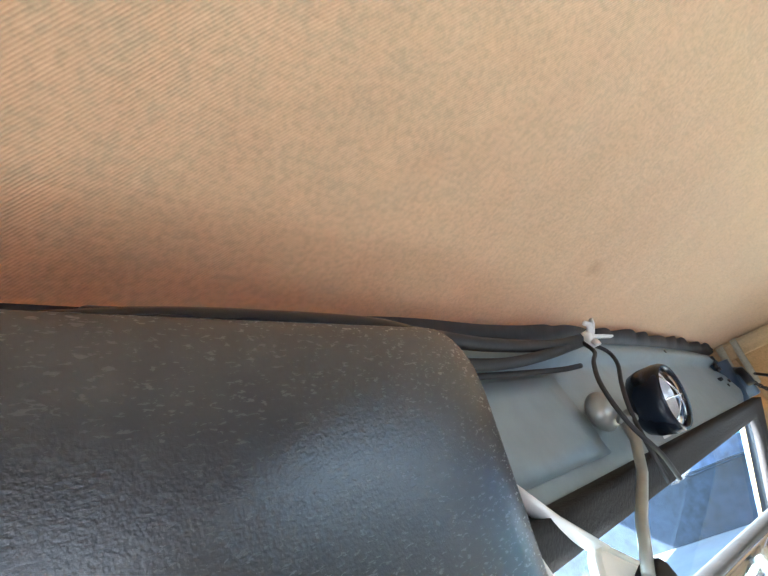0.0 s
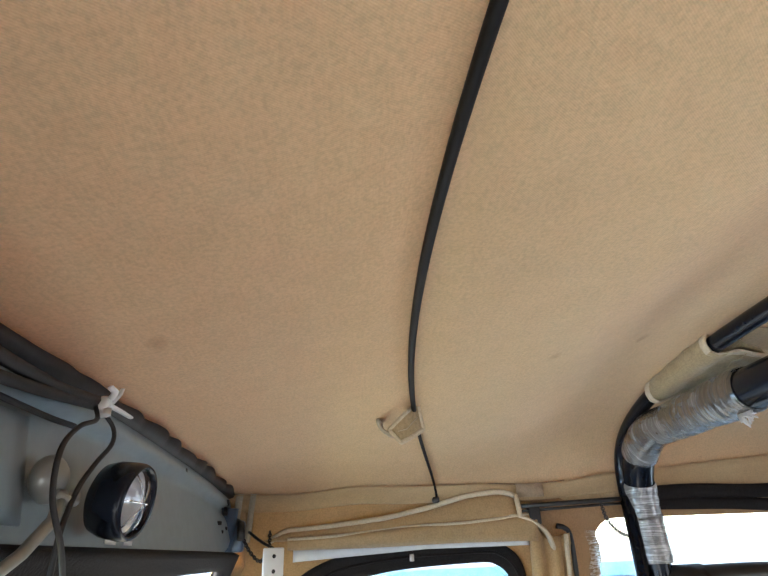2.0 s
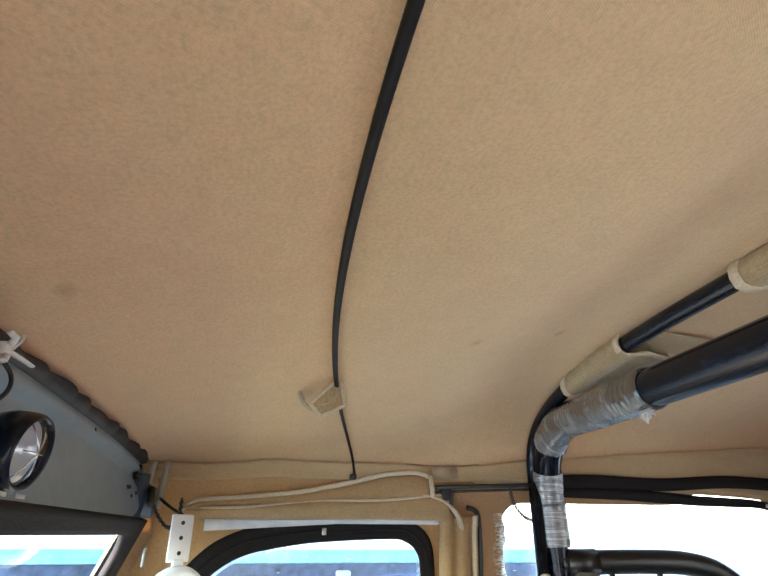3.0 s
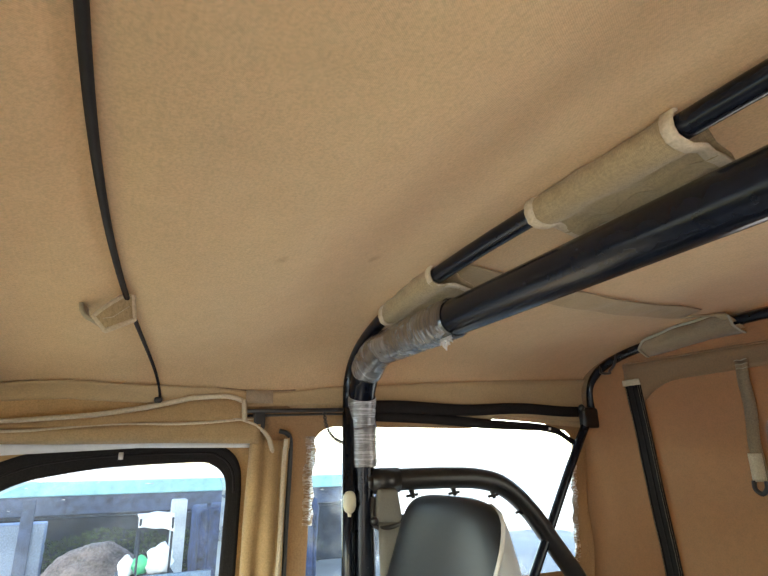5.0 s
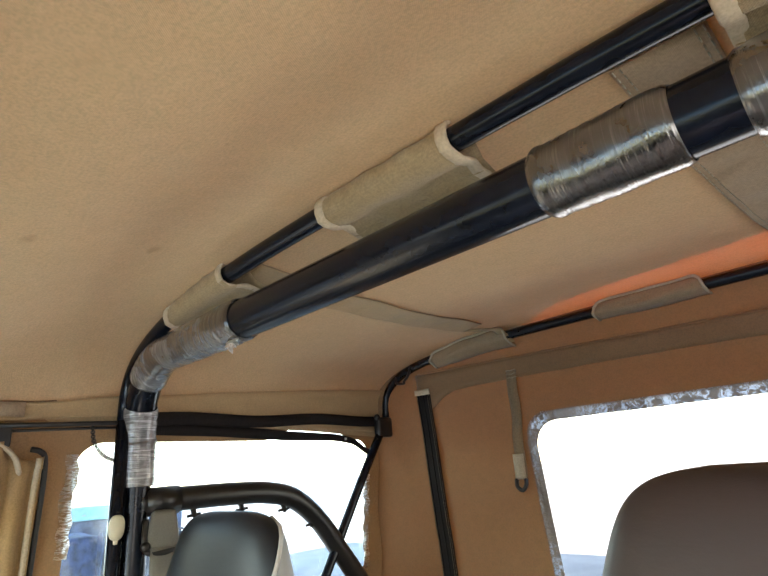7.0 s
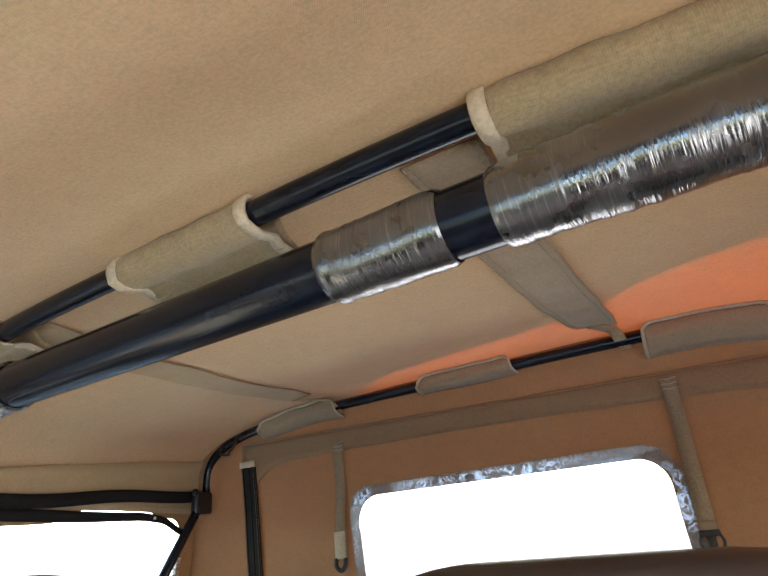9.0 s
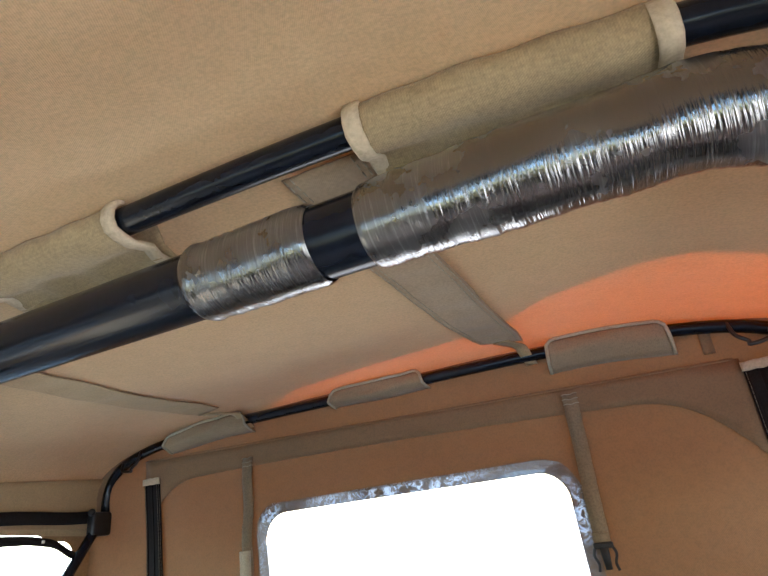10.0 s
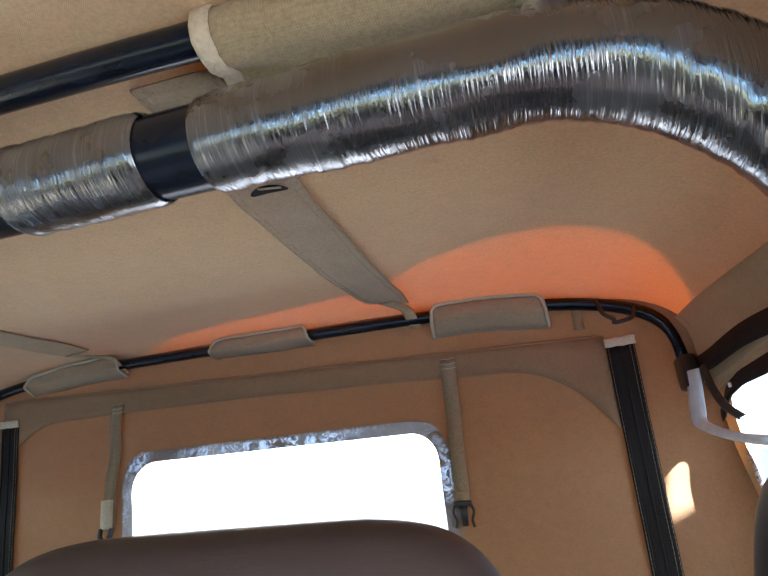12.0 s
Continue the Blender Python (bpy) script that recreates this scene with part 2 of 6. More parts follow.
M_GREY = dirty("grey_green_body_paint", (0.255, 0.315, 0.335), 0.34, spread=0.10, big=6.0, bump=0.04)
M_BLUEGREY = dirty("blue_grey_paint", (0.06, 0.10, 0.16), 0.4, spread=0.2)
M_WHITE = dirty("white_plastic", (0.78, 0.78, 0.76), 0.4, spread=0.06, bump=0.03)
M_TRIM = dirty("white_fabric_trim", (0.72, 0.72, 0.72), 0.8, spread=0.1, bump=0.2)
M_CREAM = dirty("cream_plastic", (0.66, 0.62, 0.48), 0.45, spread=0.1)
M_GOLD = dirty("gold_foil_clip", (0.7, 0.5, 0.2), 0.3, metal=0.8)
M_CHROME = dirty("chrome", (0.8, 0.8, 0.8), 0.1, metal=1.0, spread=0.05, bump=0.02)
# window reflections put into the colour: whitish, partly diffuse chrome
M_REFLECT = dirty("whitened_chrome", (0.80, 0.82, 0.84), 0.34, metal=0.55, spread=0.08, bump=0.05)
M_STEEL = dirty("dull_steel", (0.42, 0.41, 0.38), 0.35, metal=0.9, spread=0.2, bump=0.1)
M_GREYMETAL = dirty("worn_grey_metal", (0.30, 0.30, 0.27), 0.35, metal=0.4, spread=0.15, bump=0.1)
M_LEATHER = leather("black_leatherette", (0.012, 0.016, 0.023), 0.36, relief=0.06)
M_LEATHER_VISOR = leather("grained_black_leatherette", (0.024, 0.027, 0.031), 0.25, (300, 950, 950), 0.035, 1.0, 0.35)
M_LEATHER_SIDE = leather("light_grey_leatherette", (0.34, 0.35, 0.36))
M_LEATHER_BROWN = leather("dark_brown_leatherette", (0.055, 0.037, 0.036), 0.5, relief=0.08)
M_PIPING = dirty("pale_piping", (0.6, 0.6, 0.58), 0.5, spread=0.1)
M_BELT = dirty("grey_belt_webbing", (0.16, 0.155, 0.135), 0.75, spread=0.15, fine=500.0, bump=0.4)
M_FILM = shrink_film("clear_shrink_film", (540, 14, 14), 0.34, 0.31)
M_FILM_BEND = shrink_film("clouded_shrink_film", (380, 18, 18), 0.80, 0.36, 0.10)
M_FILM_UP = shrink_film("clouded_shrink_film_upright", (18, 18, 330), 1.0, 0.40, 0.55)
M_TORN = dirty("milky_film_shreds", (0.75, 0.74, 0.72), 0.3, spread=0.1)
M_PALESTRAP = dirty("pale_blue_webbing", (0.60, 0.68, 0.78), 0.35, spread=0.15)
M_GLASS = clear_sheet("windscreen_glass", (0.55, 0.67, 0.77), 0.06)
M_LENS = clear_sheet("clear_lens", (0.95, 0.96, 0.98), 0.12)
M_VINYL = clear_sheet("clear_vinyl", (0.62, 0.75, 0.86), 0.02, 0.04, 0.15, 0.30, 0.03, 0.4)
M_VINYL_DOOR = clear_sheet("door_vinyl", (0.66, 0.78, 0.90), 0.02, 0.04, 0.15, 0.10, 0.03, 0.5)
M_VINYL_LEFT = clear_sheet("clean_door_vinyl", (0.92, 0.94, 0.96), 0.04, 0.04, 0.15)
M_WELT = clear_sheet("milky_vinyl_weld", (0.75, 0.78, 0.80), 0.05, 0.1, 0.1, 0.55, 0.25)
M_VINYL_CLEAN = clear_sheet("bright_vinyl", (0.27, 0.29, 0.32), 0.05, 0.04, 0.1)
M_VINYL_REAR = clear_sheet("rear_vinyl", (0.66, 0.68, 0.71), 0.05, 0.04, 0.1)
M_DASH = dirty("reflected_tan_vinyl", (0.50, 0.40, 0.15), 0.6, spread=0.2)
M_BATTEN = dirty("matt_black_batten", (0.007, 0.007, 0.009), 0.6, spread=0.3, bump=0.1, spec=0.25)
M_FLOOR = dirty("dark_floor_mat", (0.04, 0.04, 0.042), 0.8)
M_BONNET = dirty("blue_bonnet_paint", (0.32, 0.56, 0.80), 0.3, spread=0.08, bump=0.03)
M_BODY = dirty("body_paint", (0.25, 0.25, 0.22), 0.4)


# ---- building helpers ----
def origin(ob):
    p = Vector((0, 0, 0))
    while ob is not None:
        p += ob.location
        ob = ob.parent
    return p


def thing(name, at, label, category, kind="", group=""):
    ob = new(name)
    ob.location, ob.empty_display_size = at, 0.05
    return tagged(ob, label, category, group, kind)


def part(name, bm, material, parent=None, label="", smooth=True):
    """Link a bmesh in world coordinates as one mesh object under its parent."""
    me = bpy.data.meshes.new(name)
    bmesh.ops.recalc_face_normals(bm, faces=bm.faces[:])
    if parent is not None:
        bmesh.ops.translate(bm, vec=-origin(parent), verts=bm.verts[:])
    bm.to_mesh(me)
    bm.free()
    me.materials.append(material)
    if smooth:
        me.shade_smooth()
    ob = new(name, me)
    ob.parent = parent
    return tagged(ob, label) if label else ob


def catmull(pts, n=8):
    pts = [Vector(p) for p in pts]
    q = [2 * pts[0] - pts[1]] + pts + [2 * pts[-1] - pts[-2]]
    out = []
    for i in range(1, len(q) - 2):
        a, b, c, d = q[i - 1:i + 3]
        for k in range(n):
            t = k / n
            out.append(0.5 * (2 * b + (c - a) * t + (2 * a - 5 * b + 4 * c - d) * t * t + (3 * b - a - 3 * c + d) * t ** 3))
    return out + [pts[-1]]


def tube(bm, pts, radius, seg=14, closed=False, caps=True, flat=1.0, lump=0.0, seed=0.0):
    """Sweep a round (or flattened) section along points. radius: a number or one number a point."""
    pts = [Vector(p) for p in pts]
    n = len(pts)
    tang = []
    for i in range(n):
        a, b = (pts[i - 1], pts[(i + 1) % n]) if closed else (pts[max(i - 1, 0)], pts[min(i + 1, n - 1)])
        tang.append((b - a).normalized())
    up = Vector((0, 0, 1)) if abs(tang[0].z) < 0.9 else Vector((0, 1, 0))
    u = (up - tang[0] * up.dot(tang[0])).normalized()
    rings = []
    for i in range(n):
        u = (u - tang[i] * u.dot(tang[i])).normalized()
        w = tang[i].cross(u)
        r = radius[i] if hasattr(radius, "__len__") else radius
        ring = []
        for k in range(seg):
            a = 2 * math.pi * k / seg
            rr = r
            if lump:
                rr += lump * noise.noise(Vector((pts[i].x * 25 + seed, pts[i].z * 25 + math.cos(a) * 1.4, math.sin(a) * 1.4 + pts[i].y * 25)))
            ring.append(bm.verts.new(pts[i] + u * (rr * flat * math.cos(a)) + w * (rr * math.sin(a))))
        rings.append(ring)
    for i in range(n if closed else n - 1):
        a, b = rings[i], rings[(i + 1) % n]
        for k in range(seg):
            bm.faces.new((a[k], a[(k + 1) % seg], b[(k + 1) % seg], b[k]))
    if caps and not closed:
        bm.faces.new(rings[0][::-1]), bm.faces.new(rings[-1])
    return bm


def grid(bm, rows, closed=False):
    vs = [[bm.verts.new(p) for p in r] for r in rows]
    for a, b in zip(vs, vs[1:]):
        m = len(a)
        for k in range(m if closed else m - 1):
            bm.faces.new((a[k], a[(k + 1) % m], b[(k + 1) % m], b[k]))
    return vs


def sheet(rows, thick=0.0):
    """A cloth or metal sheet through a grid of points, with real thickness if given."""
    bm = bmesh.new()
    grid(bm, rows)
    if thick:
        bmesh.ops.recalc_face_normals(bm, faces=bm.faces[:])
        bmesh.ops.solidify(bm, geom=bm.faces[:], thickness=thick)
    return bm


def box(size, at, bevel=0.004, seg=3, m=None):
    bm = bmesh.new()
    bmesh.ops.create_cube(bm, size=1)
    bmesh.ops.scale(bm, vec=size, verts=bm.verts[:])
    if bevel:
        bmesh.ops.bevel(bm, geom=bm.edges[:], offset=bevel, segments=seg, profile=0.5, affect="EDGES")
    if m is not None:
        bmesh.ops.transform(bm, matrix=m, verts=bm.verts[:])
    bmesh.ops.translate(bm, vec=at, verts=bm.verts[:])
    return bm


def rounded(u0, u1, v0, v1, radii, n=8):
    """A rectangle with rounded corners, anticlockwise from the lower left; radii: one a corner."""
    out = []
    for (cu, cv, a0), r in zip(((u0, v0, 180), (u1, v0, 270), (u1, v1, 0), (u0, v1, 90)), radii):
        su, sv = (1 if cu == u0 else -1), (1 if cv == v0 else -1)
        for k in range(n + 1):
            a = radians(a0 + 90 * k / n)
            out.append((cu + su * r + r * math.cos(a), cv + sv * r + r * math.sin(a)))
    return out


def ray_to(poly, c, a):
    d = (math.cos(a), math.sin(a))
    best = None
    for (x1, y1), (x2, y2) in zip(poly, poly[1:] + poly[:1]):
        ex, ey = x2 - x1, y2 - y1
        den = d[0] * ey - d[1] * ex
        if abs(den) < 1e-12:
            continue
        t = ((x1 - c[0]) * ey - (y1 - c[1]) * ex) / den
        s = ((x1 - c[0]) * d[1] - (y1 - c[1]) * d[0]) / den
        if t > 0 and -1e-9 <= s <= 1 + 1e-9 and (best is None or t > best):
            best = t
    return (c[0] + d[0] * best, c[1] + d[1] * best)


def frame_panel(outer, inner, place, rings=8, thick=0.0):
    """The sheet between two outlines round one centre, laid into space by place(u, v)."""
    c = (sum(p[0] for p in inner) / len(inner), sum(p[1] for p in inner) / len(inner))
    ang = sorted({round(math.atan2(p[1] - c[1], p[0] - c[0]), 5) for p in list(outer) + list(inner)} | {round(-math.pi + k * math.pi / 40 + 0.003, 5) for k in range(80)})
    bm = bmesh.new()
    o, i = [ray_to(outer, c, a) for a in ang], [ray_to(inner, c, a) for a in ang]
    rows = [[place(a[0] + (b[0] - a[0]) * k / rings, a[1] + (b[1] - a[1]) * k / rings) for a, b in zip(i, o)] for k in range(rings + 1)]
    grid(bm, rows, closed=True)
    if thick:
        bmesh.ops.recalc_face_normals(bm, faces=bm.faces[:])
        bmesh.ops.solidify(bm, geom=bm.faces[:], thickness=thick)
    return bm


def fill_panel(outer, place, rings=6):
    c = (sum(p[0] for p in outer) / len(outer), sum(p[1] for p in outer) / len(outer))
    bm = bmesh.new()
    rows = [[place(c[0] + (p[0] - c[0]) * k / rings, c[1] + (p[1] - c[1]) * k / rings) for p in outer] for k in range(1, rings + 1)]
    vs = grid(bm, rows, closed=True)
    mid = bm.verts.new(place(*c))
    for k in range(len(outer)):
        bm.faces.new((vs[0][k], vs[0][(k + 1) % len(outer)], mid))
    return bm


def smooth_line(knots, width=0.03):
    knots = sorted(knots)
    ys, zs = [k[0] for k in knots], [k[1] for k in knots]
    xs = np.linspace(min(ys) - 0.1, max(ys) + 0.1, 600)
    v = np.interp(xs, ys, zs)
    n = max(1, int(width / (xs[1] - xs[0])))
    ker = np.hanning(2 * n + 3)
    v = np.convolve(np.pad(v, n + 1, mode="edge"), ker / ker.sum(), mode="valid")
    return lambda y: float(np.interp(y, xs, v))


# ---- shape of the soft top ----
crown = smooth_line([(-0.70, 1.790), (-0.672, 1.812), (-0.63, 1.818), (-0.4, 1.806), (-0.2, 1.813), (-0.1, 1.824), (-0.04, 1.829), (0.0, 1.8305), (0.04, 1.8285), (0.08, 1.824), (0.12, 1.816), (0.16, 1.804), (0.20, 1.789), (0.24, 1.777), (0.28, 1.771), (0.33, 1.767), (0.40, 1.761), (0.455, 1.755), (0.6, 1.724), (0.75, 1.692)], 0.02)
edge_z = smooth_line([(-0.7, 1.610), (-0.4, 1.625), (0.0, 1.640), (0.43, 1.632), (0.75, 1.650)], 0.08)
squareness = smooth_line([(-0.7, 4.3), (-0.3, 3.2), (0.0, 3.1), (0.2, 2.5), (0.45, 1.95), (0.75, 2.2)], 0.08)
HALF = 0.728
flap = smooth_line([(-0.7, 0.119), (-0.62, 0.113), (-0.42, 0.092), (-0.32, 0.081), (-0.07, 0.053), (0.03, 0.044), (0.12, 0.031), (0.2, 0.029), (0.26, 0.035), (0.5, 0.035), (0.62, 0.018), (0.75, 0.013)], 0.05)


def ridge(x, y):
    """The canvas is pushed up a little along the thin batten."""
    return 0.005 * math.exp(-((y - batten_y(x)) / 0.022) ** 2)


def roof_at(a, y, lower=0.0):
    """Point of the roof at the cross angle a (-90 to 90 degrees)."""
    n = squareness(y)
    s, c = math.sin(radians(a)), math.cos(radians(a))
    x = (HALF - lower) * math.copysign(abs(s) ** (2 / n), s)
    zc, ze = crown(y) - lower, edge_z(y)
    return Vector((x, y, ze + (zc - ze) * max(c, 0.0) ** (2 / n) + ridge(x, y) * max(c, 0.0)))


def roof_z(x, y, lower=0.0):
    n = squareness(y)
    u = min(abs(x) / (HALF - lower), 1.0)
    zc, ze = crown(y) - lower, edge_z(y)
    return ze + (zc - ze) * (1 - u ** n) ** (1 / n) + ridge(x, y) * (1 - u ** n) ** 0.5


def slack(x, y):
    """Waves in the stretched canvas."""
    crease = 0.0022 * math.exp(-((x + 0.097 - 0.1 * max(0.0, y - 0.6)) / 0.016) ** 2) * min(1.0, max(0.0, (y - 0.25) / 0.15))
    return crease + noise.noise(Vector((x * 5, y * 5, 1.3))) * 0.0035 + noise.noise(Vector((x * 16 + y * 4, y * 13, 4.0))) * 0.0011


def batten_y(x):
    return 0.464 - 0.027 * x - 0.144 * x * x - 0.05 * x ** 4


def side_x(z):
    return 0.728 + (1.65 - z) * 0.10


def rear_y(x, z):
    bend = max(0.0, (abs(x) - 0.57) / 0.16)
    return -0.676 - (1.78 - z) * 0.12 + 0.045 * bend * bend


# ---- setting: ground, tub, canvas walls and roof ----
def make_ground():
    m, t, p, o = nodes_of("dusty_ground")
    v = coords(t)
    a = node(t, "TexNoise", {"Vector": v, "Scale": 0.6, "Detail": 8.0, "Roughness": 0.65})
    t.links.new(ramp(t, a.outputs["Fac"], [(0.3, (0.11, 0.105, 0.098)), (0.7, (0.20, 0.19, 0.175))]), p.inputs["Base Color"])
    p.inputs["Roughness"].default_value = 0.95
    bm = bmesh.new()
    rings = [0.0, 3, 8, 20, 60, 200, 900, 4000]
    rows = [[Vector((r * math.cos(k * math.pi / 24), r * math.sin(k * math.pi / 24), 0.0 if r < 60 else 0.0)) for k in range(48)] for r in rings[1:]]
    vs = grid(bm, rows, closed=True)
    bm.faces.new(vs[0][::-1])
    tagged(part("ground", bm, m, None, smooth=False), "dusty grey-brown yard ground", "ground", kind="structure")
    # unseen slabs, added only to bounce sunlight up into the cabin
    m_slab = dirty("pale_bounce_slab", (0.68, 0.665, 0.63), 0.9, spread=0.1, big=0.7)
    m_yard = dirty("grey_bounce_slab", (0.36, 0.355, 0.34), 0.9, spread=0.15, big=0.7)
    tagged(part("pavement", box((6.4, 14.0, 0.03), (-0.9, -9.35, 0.0), 0.0), m_yard, None, smooth=False), "unseen pale slab that bounces light in through the rear window", "pavement", kind="structure")
    tagged(part("pavement", box((5.2, 3.0, 0.03), (-3.9, 1.75, 0.0), 0.0), m_slab, None, smooth=False), "unseen pale slab that bounces light in through the left door", "pavement", kind="structure")


def make_tub():
    """Plain sheet-metal body below the canvas, down to the ground."""
    bm = bmesh.new()
    for s in (-1, 1):
        for b in (box((0.03, 2.1, 1.06), (s * 0.80, 0.32, 0.53), 0.004),):
            me = bpy.data.meshes.new("t")
            b.to_mesh(me), b.free()
            bm.from_mesh(me)
    tagged(part("wall_tub", bm, M_BODY), "grey-green sheet-metal body sides below the canvas", "car body", kind="structure")
    tagged(part("wall_tail", box((1.57, 0.03, 1.06), (0, -0.745, 0.53), 0.004), M_BODY), "grey-green sheet-metal tail panel", "car body", kind="structure")
    tagged(part("wall_front", box((1.57, 0.05, 1.10), (0, 1.39, 0.55), 0.01), M_BODY), "grey-green sheet-metal scuttle", "car body", kind="structure")
    # unseen bonnet, added to bounce light and give the film its blue reflection
    rows = []
    for k in range(13):
        y = 1.40 + 1.15 * k / 12
        rows.append([Vector((x, y, 1.115 - 0.05 * (k / 12) ** 2 - 0.35 * abs(x) ** 4 - 0.006 * math.cos(x * 18))) for x in np.linspace(-0.66, 0.66, 25)])
    tagged(part("wall_bonnet", sheet(rows, 0.004), M_BONNET), "unseen blue bonnet that bounces light and reflects in the film", "bonnet", kind="structure")
    nose = box((1.30, 1.12, 0.50), (0, 1.97, 0.78), 0.03)
    tagged(part("wall_nose", nose, M_BONNET), "blue painted front body below the bonnet", "car body", kind="structure")
    tagged(part("floor", box((1.565, 2.08, 0.05), (0, 0.32, 0.525), 0.004), M_FLOOR), "dark rubber-matted vehicle floor", "floor", kind="structure")
    # unseen dashboard; tan and blue-grey chosen for the streaks reflected in the film
    dash = tagged(part("dashboard", box((1.5, 0.34, 0.30), (0, 1.19, 0.97), 0.04, 4), M_DASH), "unseen tan dashboard, coloured for the reflections in the film", "dashboard", kind="structure")
    part("reflection_strip", box((1.46, 0.13, 0.02), (0, 1.285, 1.122), 0.006, 2), M_BLUEGREY, dash, "added blue-grey strip that parts the reflected colours")


def make_roof():
    ys = [0.752 - k * (0.752 + 0.690) / 120 for k in range(121)]
    rows = []
    for y in ys:
        row, lim = [], 90.0 - 5.0 * min(1.0, max(0.0, (y - 0.12) / 0.06))
        for a in [lim * (k / 48 - 1) for k in range(97)]:
            p = roof_at(a, y)
            w = slack(p.x, y)
            side = abs(math.sin(radians(a))) ** 6
            w += side * 0.004 * math.sin(y * 34 + p.x * 3) * noise.noise(Vector((y * 4, p.x, 0.2)))
            p.z += w
            row.append(p)
        rows.append(row)
    bm = sheet(rows)
    roof = tagged(part("ceiling", bm, M_ROOF), "tan canvas soft-top roof stretched over black bows", "soft top", kind="structure")
    # flap sewn inside along each side, widening towards the back
    for s in (-1, 1):
        rows = []
        for k in range(91):
            y = 0.735 - k * (0.735 + 0.676) / 90
            z0, zs = edge_z(y), edge_z(y) + flap(y)
            n, rise = squareness(y), crown(y) - edge_z(y)
            across = lambda z: HALF * (1 - min(1.0, max(0.0, (z - z0) / rise)) ** n) ** (1 / n)
            row = [Vector((s * (across(zs) + 0.002), y, zs + 0.001))]
            low = min(z0 + 0.012, zs - 0.024)
            for q in range(6):
                z = zs + (low - zs) * q / 5
                row.append(Vector((s * (min(across(z), HALF) - 0.0065 - 0.0015 * math.sin(y * 21 + q * 0.7) - 0.0020 * (q == 0)), y, z)))
            row.append(Vector((s * (HALF - 0.004), y, low - 0.003)))
            row.append(Vector((s * (HALF + 0.024), y, low)))
            rows.append(row)
        part("side_flap", sheet(rows), M_FLAP, roof, "doubled tan canvas flap sewn along the side")
    return roof


ceiling_ob = make_roof()
make_ground()
make_tub()


def make_walls():
    for s, name in ((1, "wall_right"), (-1, "wall_left")):
        def place(u, v, s=s):
            fold = 0.003 * math.sin(v * 30 + u * 6) * math.exp(-((u + 0.62) / 0.12) ** 2)
            return Vector((s * (side_x(v) + fold + 0.0015 * noise.noise(Vector((u * 8, v * 8, s)))), u, v))
        outer = [(-0.70, 0.98), (0.178, 0.98), (0.178, 1.672), (-0.655, 1.655), (-0.67, 1.50)]
        hole = rounded(-0.612, 0.066, 1.285, 1.604, (0.05, 0.05, 0.045, 0.03))
        hole = hole[:27] + [(float(u), 1.604) for u in np.linspace(0.02, -0.56, 40)] + hole[27:]
        # the top hem has come loose towards the back: a slit of daylight under the strap
        hole = [(u, v + (0.030 * math.exp(-((u + 0.44) / 0.095) ** 4) if v > 1.59 else 0)) for u, v in hole]
        w = tagged(part(name, frame_panel(outer, hole, place, 8), M_WALL), "tan canvas side curtain with a vinyl window", "soft top", kind="structure")
        pane = rounded(-0.620, 0.078, 1.270, 1.632, (0.05, 0.05, 0.05, 0.04))
        win = thing("window_1" if s > 0 else "window_2", (s * side_x(1.27), -0.27, 1.27), "scuffed clear vinyl side window glued into canvas", "window", "structure")
        ob = part("pane", fill_panel(pane, lambda u, v, s=s: Vector((s * (side_x(v) + 0.006), u, v))), M_VINYL if s > 0 else M_VINYL_CLEAN, win, "clear scuffed vinyl")
        ob.visible_shadow = False
        # smeared glue showing round the edge
        for (u0, u1, v0, v1) in ((0.060, 0.080, 1.42, 1.585), (-0.622, -0.604, 1.30, 1.52)):
            rows = []
            for k in range(25):
                v = v0 + (v1 - v0) * k / 24
                j = 0.006 * noise.noise(Vector((v * 60, u0 * 9, 3)))
                rows.append([Vector((s * (side_x(v) - 0.003), u0 + (u1 - u0) * q / 5 + (j if q in (0, 5) else 0), v)) for q in range(6)])
            part("glue_edge", sheet(rows), M_GLUE_SIDE, win, "crinkled glue-smeared vinyl edge")


def band_top(x):
    return 1.736 + 0.026 * x


